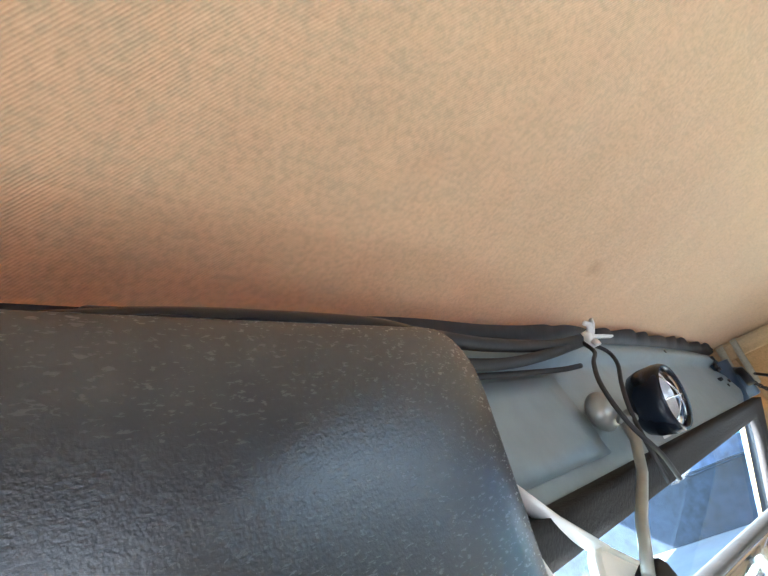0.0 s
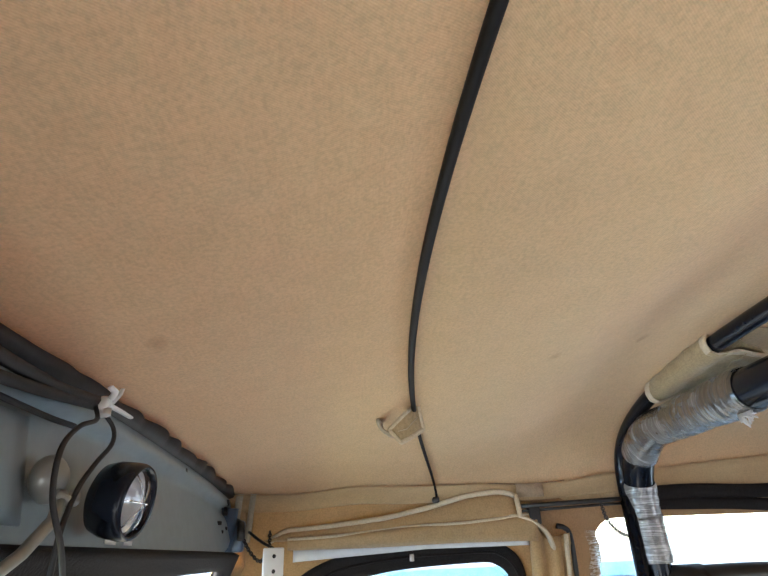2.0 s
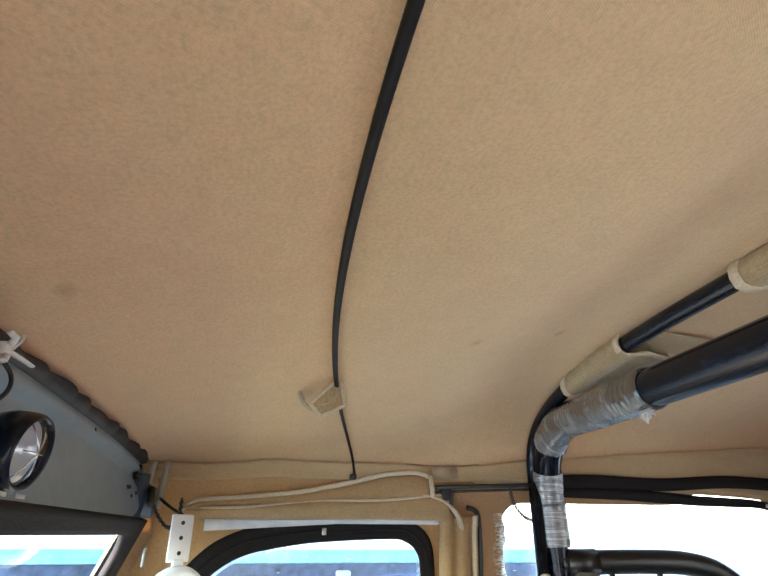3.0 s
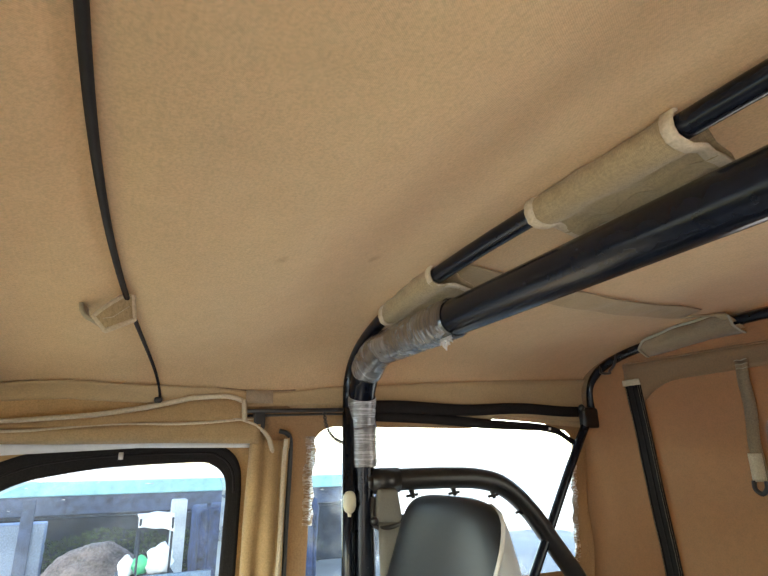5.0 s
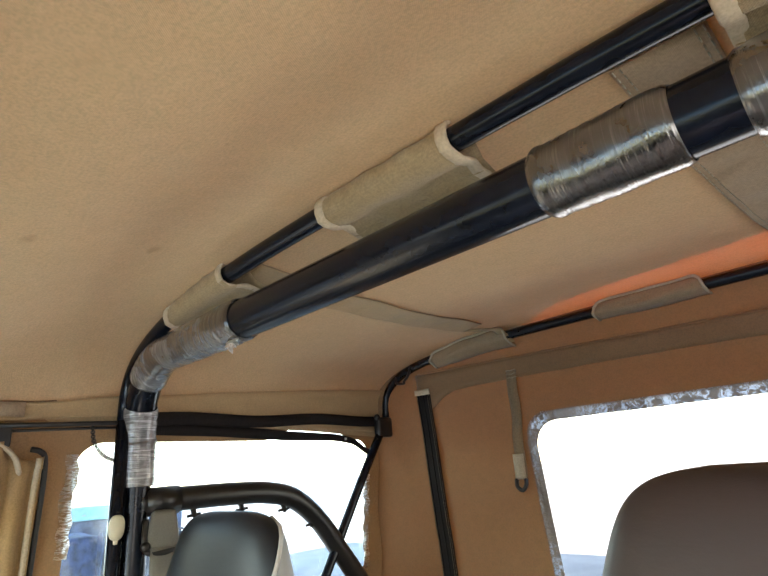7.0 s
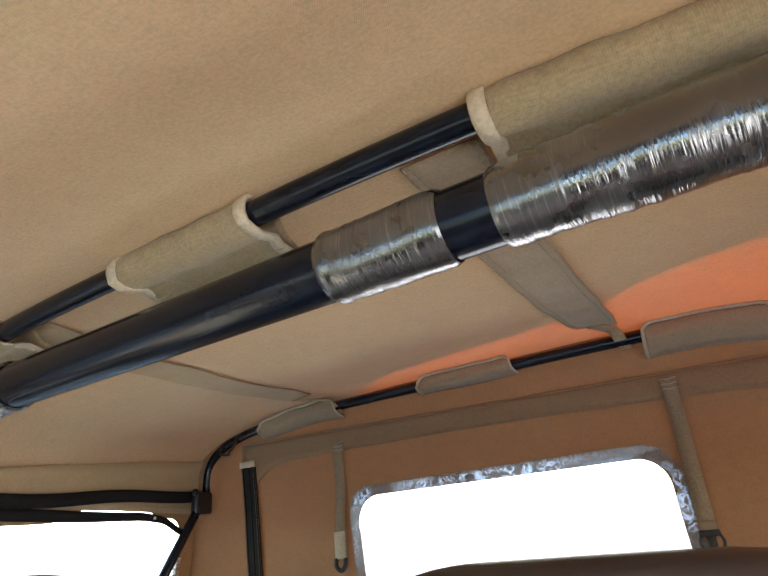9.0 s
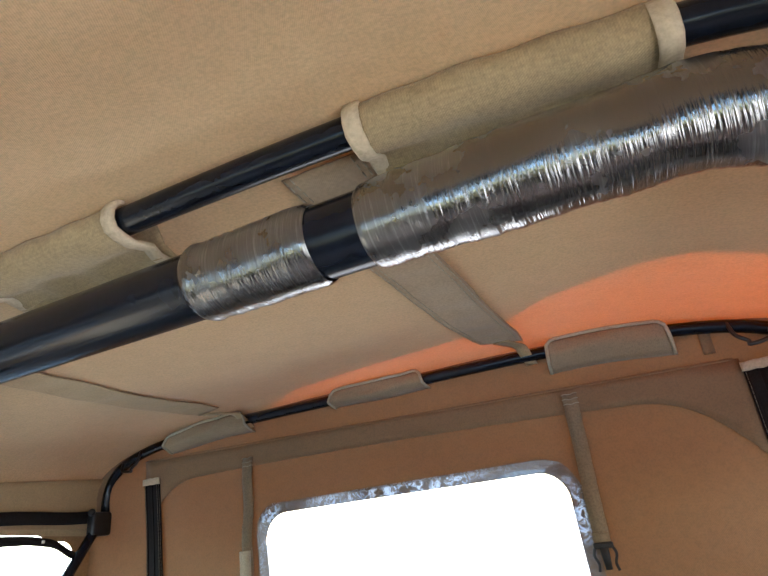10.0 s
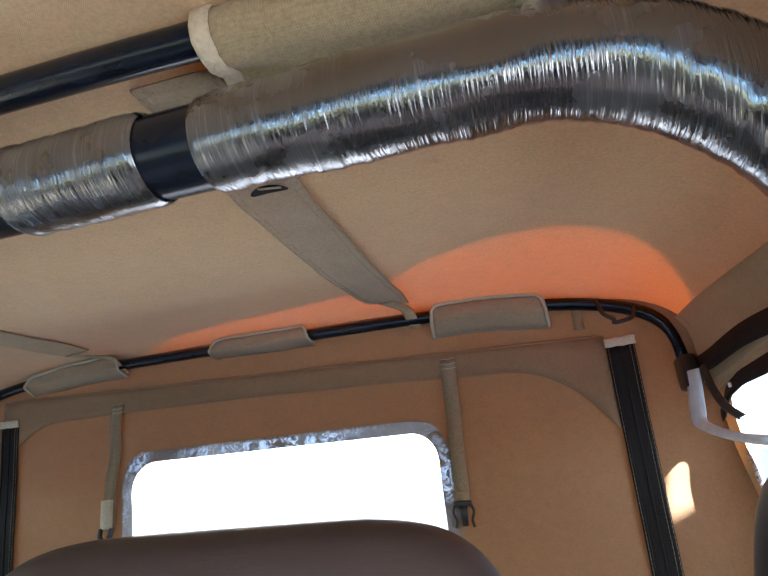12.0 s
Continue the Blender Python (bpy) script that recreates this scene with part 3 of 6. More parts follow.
def make_rear():
    def place(u, v):
        return Vector((u, rear_y(u, v) + 0.002 * noise.noise(Vector((u * 6, v * 6, 2))) + 0.0015 * math.sin(v * 46) * math.exp(-((abs(u) - 0.66) / 0.05) ** 2), v))
    outer = [(-0.745, 1.52), (-0.80, 0.98), (0.80, 0.98), (0.745, 1.52)] + [(0.730 * math.copysign(abs(math.sin(radians(a))) ** (2 / 4.3), math.sin(radians(a))), 1.62 + 0.206 * max(0.0, math.cos(radians(a))) ** (2 / 4.3)) for a in [90 - k * 6 for k in range(31)]]
    hole = rounded(-0.323, 0.313, 1.233, 1.618, (0.06, 0.06, 0.06, 0.06))
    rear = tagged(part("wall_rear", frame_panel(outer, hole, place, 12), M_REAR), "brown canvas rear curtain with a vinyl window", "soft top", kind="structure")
    inset = lambda d: (lambda u, v: place(u, v) + Vector((0, d, 0)))
    win = thing("window_3", (0, rear_y(0, 1.24), 1.24), "bright clear vinyl rear window with glue-smeared edges", "window", "structure")
    ob = part("pane", fill_panel(rounded(-0.33, 0.32, 1.225, 1.626, (0.06,) * 4), inset(-0.006)), M_VINYL_REAR, win, "clear vinyl")
    ob.visible_shadow = False
    wob = lambda p, k: (p[0] + 0.004 * noise.noise(Vector((p[0] * 50, p[1] * 50, k))), p[1] + 0.004 * noise.noise(Vector((p[0] * 50, p[1] * 50, k + 5))))
    edge_o = [wob(p, 1) for p in rounded(-0.327, 0.317, 1.228, 1.622, (0.06,) * 4)]
    part("glue_edge", frame_panel(edge_o, rounded(-0.305, 0.294, 1.242, 1.601, (0.06, 0.06, 0.055, 0.045)), inset(0.003), 6), M_GLUE, win, "crinkled glue-smeared vinyl edge")
    # doubled band across the top of the curtain
    rows = []
    for k in range(61):
        x = -0.600 + k * 1.200 / 60
        low = 1.696 + 0.020 * x - 0.03 * x * x - (0.075 * max(0.0, (abs(x - 0.01) - 0.44) / 0.15) ** 2.4)
        top = band_top(x)
        rows.append([inset(0.004)(x, low + (top - low) * q / 4) for q in range(5)])
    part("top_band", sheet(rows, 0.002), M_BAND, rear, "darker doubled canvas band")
    bm = bmesh.new()
    tube(bm, [inset(0.005)(-0.592 + k * 1.184 / 40, band_top(-0.592 + k * 1.184 / 40)) for k in range(41)], 0.0022, 6)
    part("seam", bm, M_BAND, rear)
    for x, bottom, drift, clip in ((0.318, 1.490, 0.115, False), (-0.344, 1.490, 0.035, True)):
        xa = lambda z, x=x, drift=drift: x + drift * (1.715 - z)
        rows = [[inset(0.007 + 0.003 * math.sin(k * 0.5))(xa(z) + w * 0.0120, z) for w in (-1, 0, 1)] for k, z in enumerate(np.linspace(1.716, bottom, 24))]
        st = part("strap", sheet(rows, 0.0018), M_WEB, rear, "grey-tan webbing strap with a buckle" if clip else "grey-tan webbing strap with a black end loop")
        xb = xa(bottom)
        if clip:
            part("strap_end", sheet([[inset(0.012)(xb + w * 0.0125, z) for w in (-1, 0, 1)] for z in np.linspace(bottom + 0.012, bottom - 0.006, 6)], 0.002), M_WEB, st, "doubled strap end")
            bm = box((0.030, 0.007, 0.009), tuple(inset(0.015)(xb, bottom - 0.006)), 0.003)
            for q in (-1, 1):
                tube(bm, catmull([inset(0.015)(xb + q * 0.013, bottom - 0.008), inset(0.016)(xb + q * 0.0165, bottom - 0.019), inset(0.016)(xb + q * 0.0125, bottom - 0.031), inset(0.016)(xb + q * 0.0145, bottom - 0.042)], 5), 0.0024, 6)
            tube(bm, [inset(0.015)(xb, bottom - 0.008), inset(0.015)(xb, bottom - 0.040)], [0.007, 0.005], 8, flat=0.5)
            part("buckle", bm, M_RUBBER, st, "black plastic side-release buckle")
        else:
            part("strap_end", sheet([[inset(0.012 + 0.004 * (1 - q / 8))(xa(z) + w * 0.0130, z) for w in (-1, 0, 1)] for q, z in enumerate(np.linspace(bottom + 0.050, bottom - 0.002, 9))], 0.002), M_TAPE_END, st, "paler doubled strap end")
            bm = bmesh.new()
            tube(bm, catmull([inset(0.012)(xb - 0.011, bottom - 0.002), inset(0.017)(xb - 0.012, bottom - 0.014), inset(0.018)(xb - 0.002, bottom - 0.024), inset(0.017)(xb + 0.010, bottom - 0.016), inset(0.012)(xb + 0.012, bottom - 0.001)], 5), 0.0045, 8)
            part("end_loop", bm, M_RUBBER, st, "black plastic end loop")
        for z in (1.716, 1.708, 1.700):
            bm = bmesh.new()
            tube(bm, [inset(0.0110 + 0.0006 * (q % 2))(x + 0.013 * (q / 5 - 1), z + 0.0008 * math.sin(q)) for q in range(11)], 0.0007, 5)
            part("stitching", bm, M_BIND2, st)
    for s in (1, -1):
        zx = lambda z, s=s: 0.582 + 0.018 * (1.705 - z) if s > 0 else -0.621 + 0.004 * (1.705 - z)
        rows = [[inset(0.006)(zx(z) + w * 0.021, z) for w in (-1, -0.5, -0.12, 0.12, 0.5, 1)] for z in np.linspace(1.704, 1.0, 30)]
        zp = part("zipper", sheet(rows, 0.002), M_ZIP, rear, "wide black zip tape")
        bm = bmesh.new()
        for w in (-0.016, 0.0, 0.016):
            tube(bm, [inset(0.0085)(zx(z) + w, z) for z in np.linspace(1.70, 1.0, 20)], 0.0018, 6)
        part("zip_teeth", bm, M_ZIP, zp)
        for w in (-0.0190, -0.0135, 0.0185):
            bm = bmesh.new()
            for q in range(84):
                z = 1.698 - q * 0.0070
                tube(bm, [inset(0.0090)(zx(z) + w, z), inset(0.0090)(zx(z) + w, z - 0.0056)], 0.0003, 4)
            part("stitching", bm, M_BIND2, zp)
        rows = [[inset(0.009 + 0.0012 * math.sin(w * 2 + z * 200) * 0.5)(zx(z) + w * 0.023, z + 0.0005 * math.sin(w * 9)) for w in (-1, -0.6, -0.2, 0.2, 0.6, 1)] for z in np.linspace(1.713, 1.699, 4)]
        part("zip_tab", sheet(rows, 0.003), M_BIND, zp, "frayed cream tape end")
    # vertical pleat beside the corner
    for s in (-1,):
        rows = [[inset(0.004)(s * 0.566 + w * 0.008, z) for w in (-1, 1)] for z in np.linspace(1.775, 1.735, 8)]
        part("pleat", sheet(rows, 0.002), M_BAND, rear)
    # tabs that wrap the rear bow
    for x0, x1, zb, droop in ((0.298, 0.524, 1.769, 0.012), (-0.102, 0.099, 1.777, 0.004), (-0.520, -0.326, 1.758, 0.0)):
        bow_z = lambda x: 1.63 + 0.162 * (1 - (abs(x) / 0.704) ** 4.3) ** (1 / 4.3) - 1.792
        n, m = 26, 8
        rows = []
        for k in range(n + 1):
            x = x0 + (x1 - x0) * k / n
            e = min(x - x0, x1 - x)
            top = 1.810 - 0.010 * (1 - min(1.0, e / 0.014)) ** 2 - droop * max(0.0, (x - x0) / (x1 - x0) - 0.45) ** 2 / 0.3 - 0.12 * droop * math.sin(x * 70)
            row = []
            for j in range(m + 1):
                z = zb + (top - zb) * j / m
                y = -0.678 + 0.0325 * min(1.0, (z - zb) / (1.783 - zb)) ** 0.7 - 0.006 * max(0.0, (z - 1.797) / 0.013) ** 2
                row.append(Vector((x + 0.010 * (0.5 - k / n) * (j / m), y + 0.0012 * math.sin(x * 40 + j), z + bow_z(x) + 0.0012 * math.sin(x * 31 + x0 * 9))))
            rows.append(row)
        tab = part("bow_tab", sheet(rows, 0.0022), M_TAB, rear, "grey-tan canvas tab with cream binding round the rear bow")
        lift = Vector((0, 0.003, 0))
        edge = [p + lift for p in rows[0][:-1]] + [r[-1] + lift for r in rows] + [p + lift for p in rows[-1][-2::-1]]
        bm = bmesh.new()
        tube(bm, edge, 0.0030, 8, flat=0.7)
        part("binding", bm, M_BIND2, tab, "cream binding tape")


def crinkle(name, under=(0.22, 0.165, 0.13), share=0.34, stretch=(1, 1, 1), rough=0.15, smear=(0.62, 0.72, 0.86)):
    """Glue-smeared film: patches of pale, light-passing smear between brown cloth showing through."""
    m, t, p, o = nodes_of(name)
    a = node(t, "TexNoise", {"Vector": coords(t, stretch), "Scale": 80.0, "Detail": 5.0, "Roughness": 0.7, "Distortion": 1.5})
    where = node(t, "TexNoise", {"Vector": coords(t), "Scale": 9.0, "Detail": 2.0})
    f = ramp(t, a.outputs["Fac"], [(0.48, (0, 0, 0)), (0.56, (share,) * 3)])
    f = node(t, "Mix", {0: 1.0, 6: f, 7: ramp(t, where.outputs["Fac"], [(0.42, (0.08, 0.08, 0.08)), (0.56, (1, 1, 1))])}, data_type="RGBA", blend_type="MULTIPLY").outputs[2]
    p.inputs["Base Color"].default_value, p.inputs["Roughness"].default_value = (*under, 1), rough
    p.inputs["Coat Weight"].default_value = 0.8
    b = node(t, "Bump", {"Height": a.outputs["Fac"], "Strength": 0.6, "Distance": 0.004})
    t.links.new(b.outputs["Normal"], p.inputs["Normal"])
    tr = node(t, "BsdfTranslucent", {"Color": (*smear, 1)})
    mx = node(t, "MixShader", {0: f, 1: p.outputs[0], 2: tr.outputs[0]})
    t.links.new(mx.outputs[0], o.inputs["Surface"])
    return m


M_GLUE = crinkle("glue_smear")
M_GLUE_SIDE = crinkle("flaked_side_glue", (0.36, 0.24, 0.14), 1.0, (1, 0.6, 2.4), 0.5, (0.95, 0.93, 0.92))
M_WEB = canvas("brown_strap_cloth", (0.28, 0.21, 0.135), (0.4, 0.2, 0.06), 0.03, rot=(90, 0, 0))
M_TAB = canvas("grey_tab_canvas", (0.36, 0.275, 0.185), (0.4, 0.2, 0.06), 0.02, rot=(90, 0, 0), plain=190.0)
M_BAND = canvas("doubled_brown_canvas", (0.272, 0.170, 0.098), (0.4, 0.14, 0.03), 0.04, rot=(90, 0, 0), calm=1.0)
M_TAPE_END = canvas("pale_strap_end_cloth", (0.50, 0.42, 0.31), (0.4, 0.2, 0.06), 0.03, rot=(90, 0, 0))
M_BIND2 = dirty("grey_cream_binding", (0.42, 0.38, 0.29), 0.85, spread=0.15, fine=300.0, bump=0.3, spec=0.2)
make_walls()
make_rear()


# ---- door with zipped vinyl window (right), plain door (left) ----
def make_door(s, name, fine):
    d = thing(name, (s * side_x(1.0), 0.42, 1.0), "tan canvas door with a black zipped vinyl window" if fine else "tan canvas soft door with vinyl window", "door", "structure")
    X = lambda v, e=0.0: s * (side_x(v) + 0.006 - e)
    outer = [(0.150, 0.98), (0.80, 0.98), (0.742, 1.672), (0.150, 1.672)]
    zipo = [(0.196, 1.12), (0.690, 1.12), (0.690, 1.40), (0.672, 1.455), (0.646, 1.492), (0.605, 1.530), (0.555, 1.553), (0.500, 1.565), (0.420, 1.571), (0.270, 1.572), (0.238, 1.566), (0.215, 1.550), (0.203, 1.525), (0.199, 1.49)]
    zipi = [(0.226, 1.15), (0.655, 1.15), (0.655, 1.38), (0.640, 1.430), (0.618, 1.462), (0.585, 1.492), (0.545, 1.512), (0.500, 1.522), (0.420, 1.533), (0.285, 1.539), (0.255, 1.534), (0.238, 1.522), (0.229, 1.505), (0.226, 1.48)]
    soften = lambda pts: [pts[0]] + [(p.x, p.y) for p in catmull([(u, v, 0) for u, v in pts[1:]], 4)]
    zipo, zipi = soften(zipo), soften(zipi)
    place = lambda u, v: Vector((X(v) + s * 0.0015 * noise.noise(Vector((u * 9, v * 9, 7))), u, v))
    part("door_skin", frame_panel(outer, zipo, place, 6), M_DOOR, d, "tan canvas door skin")
    fr = part("window_frame", frame_panel(zipo, zipi, lambda u, v: Vector((X(v, 0.004), u, v)), 4, 0.003), M_ZIP, d, "black zip tape window surround")
    bm = bmesh.new()
    for f, e in ((0.5, 0.007), (0.2, 0.006), (0.8, 0.006)):
        pts = [(a[0] + (b[0] - a[0]) * f, a[1] + (b[1] - a[1]) * f) for a, b in zip(zipo, zipi)]
        tube(bm, catmull([Vector((X(v, e), u, v)) for u, v in pts[1::2]], 3), 0.0022 if f == 0.5 else 0.0012, 6)
    part("zip_teeth", bm, M_ZIP, fr)
    pane = part("pane", fill_panel(zipi, lambda u, v: Vector((X(v, 0.001), u, v))), M_VINYL_DOOR if fine else M_VINYL_LEFT, d, "scuffed clear vinyl")
    pane.visible_shadow = False
    cu, cv = 0.44, 1.35
    inner = [(cu + (u - cu) * 0.972, cv + (v - cv) * (0.975 if v > cv else 0.99)) for u, v in zipi]
    welt = part("vinyl_welt", frame_panel(zipi, inner, lambda u, v: Vector((X(v, 0.0025), u, v)), 2), M_WELT, d, "milky welded edge of the vinyl")
    welt.visible_shadow = False
    if not fine:
        return
    bm = box((0.003, 0.008, 0.012), (X(1.555, 0.010), 0.408, 1.551), 0.001)
    part("zip_pull", bm, M_STEEL, fr, "small steel zip pull")
    # white trim strip over the window
    rows = []
    for k in range(30):
        y = 0.620 - k * (0.620 - 0.188) / 29
        w = 0.024 - 0.013 * min(1.0, k / 16)
        z = 1.575
        rows.append([Vector((X(z, 0.009), y, z)), Vector((X(z, 0.009), y, z - w))])
    part("white_trim", sheet(rows, 0.002), M_TRIM, d, "white webbing strip above the window")
    # hem flaps along the head of the door, with cream binding
    top = smooth_line([(0.20, 1.640), (0.215, 1.650), (0.24, 1.656), (0.30, 1.651), (0.376, 1.632), (0.458, 1.616), (0.562, 1.606), (0.635, 1.601), (0.668, 1.580)], 0.015)
    rows = []
    for k in range(48):
        y = 0.668 - k * (0.668 - 0.212) / 47
        zt = top(y)
        rows.append([Vector((s * (0.716 - 0.012 * math.sin(q / 5 * 3.0) - 0.004 * math.sin(y * 30)), y, zt + (1.585 - zt) * q / 5)) for q in range(6)])
    flap = part("head_flap", sheet(rows, 0.002), M_DOOR, d, "loose canvas flap with cream bound edge")
    bm = bmesh.new()
    tube(bm, [r[0] + Vector((-s * 0.002, 0, 0)) for r in rows] + [rows[-1][q] + Vector((-s * 0.003, -0.002, 0)) for q in range(0, 4)], 0.0048, 8, flat=1.0)
    part("binding", bm, M_BIND, flap, "cream binding tape")
    rows = []
    for k in range(48):
        y = 0.628 - k * (0.628 - 0.180) / 47
        z = 1.612 - 0.0605 * (y - 0.2) - 0.0015 * math.sin(y * 26)
        lo = 1.5715 - 0.001 * math.sin(y * 15)
        rows.append([Vector((s * (0.701 - 0.003 * math.sin(y * 26)), y, z)), Vector((s * (0.699 - 0.003 * math.sin(y * 17)), y, z * 0.7 + lo * 0.3)), Vector((s * (0.704 - 0.002 * math.sin(y * 31)), y, z * 0.35 + lo * 0.65)), Vector((s * (0.712 - 0.002 * math.sin(y * 12)), y, lo))])
    f2 = part("lower_flap", sheet(rows, 0.002), M_DOOR, d, "second canvas hem under the flap")
    bm = bmesh.new()
    tube(bm, [r[0] for r in rows], 0.0028, 8)
    part("binding", bm, M_BIND, f2, "cream binding tape")
    # pleated rear edge with bound zip, sagging canvas and its black edge
    rows = []
    for k in range(40):
        z = 1.600 - k * 0.60 / 39
        rows.append([Vector((s * (side_x(z) - 0.004 - 0.016 * abs(math.sin((u * 2.2 + 0.15) * math.pi)) - 0.003 * math.sin(z * 25 + u * 5)), 0.192 - u * 0.073, z - 0.02 * math.sin(u * 3.1) + (0.035 * (0.5 - u) if k < 2 else 0))) for u in np.linspace(0, 1, 13)])
    pl = part("pleated_edge", sheet(rows, 0.002), M_DOOR, d, "pleated canvas at the rear edge of the door")
    bm = bmesh.new()
    tube(bm, [r[11] + Vector((-s * 0.004, 0, 0)) for r in rows], 0.0045, 8)
    part("binding", bm, M_BIND, pl, "cream binding tape")
    bm = bmesh.new()
    tube(bm, catmull([(s * 0.720, 0.138, 1.594), (s * 0.720, 0.124, 1.590), (s * 0.722, 0.115, 1.576), (s * 0.730, 0.112, 1.52), (s * 0.742, 0.112, 1.40), (s * 0.757, 0.112, 1.0)], 8), 0.0045, 8)
    part("edge_cord", bm, M_RUBBER, pl, "black edge cord")
    bm = bmesh.new()
    tube(bm, catmull([(s * 0.712, 0.235, 1.615), (s * 0.706, 0.205, 1.610), (s * 0.705, 0.180, 1.598), (s * 0.712, 0.160, 1.580), (s * 0.72, 0.150, 1.555)], 6), [0.009] * 24 + [0.005], 8, flat=0.4)
    part("corner_tie", bm, M_BIND, d, "twisted cream corner tie")


make_door(1, "door_1", True)
make_door(-1, "door_2", False)


# ---- canopy bows, roll bar ----
def bow_path(half, zc, zb, n, y, z_end, y_end=None, steps=22):
    pts = []
    for k in range(-steps, steps + 1):
        a = radians(90 * k / steps)
        pts.append(Vector((half * math.copysign(abs(math.sin(a)) ** (2 / n), math.sin(a)), y, zb + (zc - zb) * max(0.0, math.cos(a)) ** (2 / n))))
    ye = y if y_end is None else y_end
    return [Vector((-half, ye, z_end))] + pts + [Vector((half, ye, z_end))]


def make_bows():
    b = thing("canopy_bow", (0, 0.0, 1.0), "black tubular canopy bow carrying the canvas roof", "canopy bow", group="canopy bows")
    bm = bmesh.new()
    line = bow_path(0.703, 1.8150, 1.64, 3.1, 0.002, 1.0)
    tube(bm, line[1:-1], 0.0126, 20)
    part("cross_tube", bm, M_BLACK, b)
    for end in (line[:2], line[-2:]):
        bm = bmesh.new()
        tube(bm, end, 0.0125, 20)
        part("leg", bm, M_BLACK, b)
    b = thing("canopy_bow", (0, -0.662, 1.0), "slim black rear canopy bow with corner rings", "canopy bow", group="canopy bows")
    bm = bmesh.new()
    tube(bm, bow_path(0.704, 1.793, 1.63, 4.3, -0.662, 1.635), 0.0105, 14)
    part("cross_tube", bm, M_BLACK, b)
    for s in (-1, 1):
        bm = bmesh.new()
        tube(bm, catmull([(s * 0.598, -0.655, 1.772), (s * 0.602, -0.648, 1.750), (s * 0.616, -0.646, 1.737), (s * 0.616, -0.646, 1.732), (s * 0.636, -0.646, 1.734), (s * 0.646, -0.648, 1.740), (s * 0.650, -0.656, 1.756)], 5), 0.0033, 8)
        part("ring", bm, M_DARKTUBE, b, "black wire ring under the bow")
        bm = box((0.022, 0.05, 0.05), (s * 0.700, -0.645, 1.632 if s > 0 else 1.641), 0.006)
        part("corner_joint", bm, M_DARKTUBE, b)
        if s < 0:
            continue
        bm = bmesh.new()
        tube(bm, catmull([(s * 0.700, -0.648, 1.640), (s * 0.701, -0.560, 1.505), (s * 0.703, -0.44, 1.31), (s * 0.71, -0.30, 1.08)], 8), 0.0105, 12)
        part("strut", bm, M_BLACK, b, "black diagonal strut")
        bm = bmesh.new()
        bmesh.ops.create_uvsphere(bm, u_segments=10, v_segments=6, radius=0.008, matrix=Matrix.Translation((s * 0.690, -0.615, 1.656)))
        part("bolt", bm, M_DARKTUBE, b)
    # webbing loop and loose end at the left rear corner
    for pts, wides, mat, label in ((((-0.694, -0.624, 1.640), (-0.690, -0.634, 1.605), (-0.688, -0.640, 1.580), (-0.688, -0.634, 1.564), (-0.690, -0.590, 1.553), (-0.691, -0.530, 1.543), (-0.694, -0.470, 1.535), (-0.700, -0.420, 1.530)),
                                    ((-0.010, 0.024, 0.0), (-0.012, 0.028, 0.0), (-0.012, 0.030, 0.0), (-0.010, 0.026, 0.006), (-0.006, 0.006, 0.010), (-0.004, 0.0, 0.009), (-0.003, 0.0, 0.008), (-0.002, 0.0, 0.008)), M_PALESTRAP, "wide pale blue webbing looped at the corner"),
                                   (((-0.708, -0.610, 1.640), (-0.706, -0.585, 1.605), (-0.706, -0.555, 1.580), (-0.710, -0.52, 1.562)), ((-0.003, 0.016, 0.004),) * 4, M_RUBBER, "loose black strap end hanging at the corner")):
        line, wide = catmull([Vector(p) for p in pts], 6), catmull([Vector(p) for p in wides], 6)
        rows = [[p + w * q + Vector((0.0025 * math.sin(math.pi * q), 0, 0)) for q in (0.0, 0.25, 0.5, 0.75, 1.0)] for p, w in zip(line, wide)]
        part("loose_strap", sheet(rows, 0.002), mat, b, label)
    # thin front batten under the roof
    b = thing("roof_batten", (0, 0.43, 1.62), "thin black batten under the tan roof canvas", "roof batten")
    bm = bmesh.new()
    line = [(x, batten_y(x), roof_z(x, batten_y(x), 0.0065)) for x in np.linspace(-0.712, 0.712, 90)]
    line = [(-0.720, batten_y(0.72), 1.644)] + line + [(0.720, batten_y(0.72), 1.644)]
    tube(bm, line, [float(np.interp(abs(p[0]), [0.0, 0.35, 0.72], [0.0039, 0.0035, 0.0023])) for p in line], 10)
    part("batten_tube", bm, M_BATTEN, b)
    for s in (-1, 1):
        part("end_clip", box((0.012, 0.013, 0.010), (s * 0.716, batten_y(0.712) + 0.001, 1.645), 0.003), M_DARKTUBE, b)
    # black straps over the rear side windows, one sagging
    for s in (-1, 1):
        t = thing("side_rail_strap", (s * 0.72, -0.35, 1.60), "black webbing straps along the side window head", "strap", group="side straps")
        rows = []
        for k in range(40):
            y = -0.03 - k * 0.61 / 39
            z = 1.643 + 0.003 * math.sin(k * 0.3) + 0.008 * k / 39
            rows.append([Vector((s * 0.7135, y, z + 0.012)), Vector((s * 0.713, y, z)), Vector((s * 0.7135, y, z - 0.013))])
        part("upper_strap", sheet(rows, 0.002), M_ZIP, t)
        line = smooth_line([(-0.03, 1.627), (-0.2, 1.623), (-0.36, 1.613), (-0.50, 1.609), (-0.555, 1.600), (-0.60, 1.572)], 0.02)
        rows = []
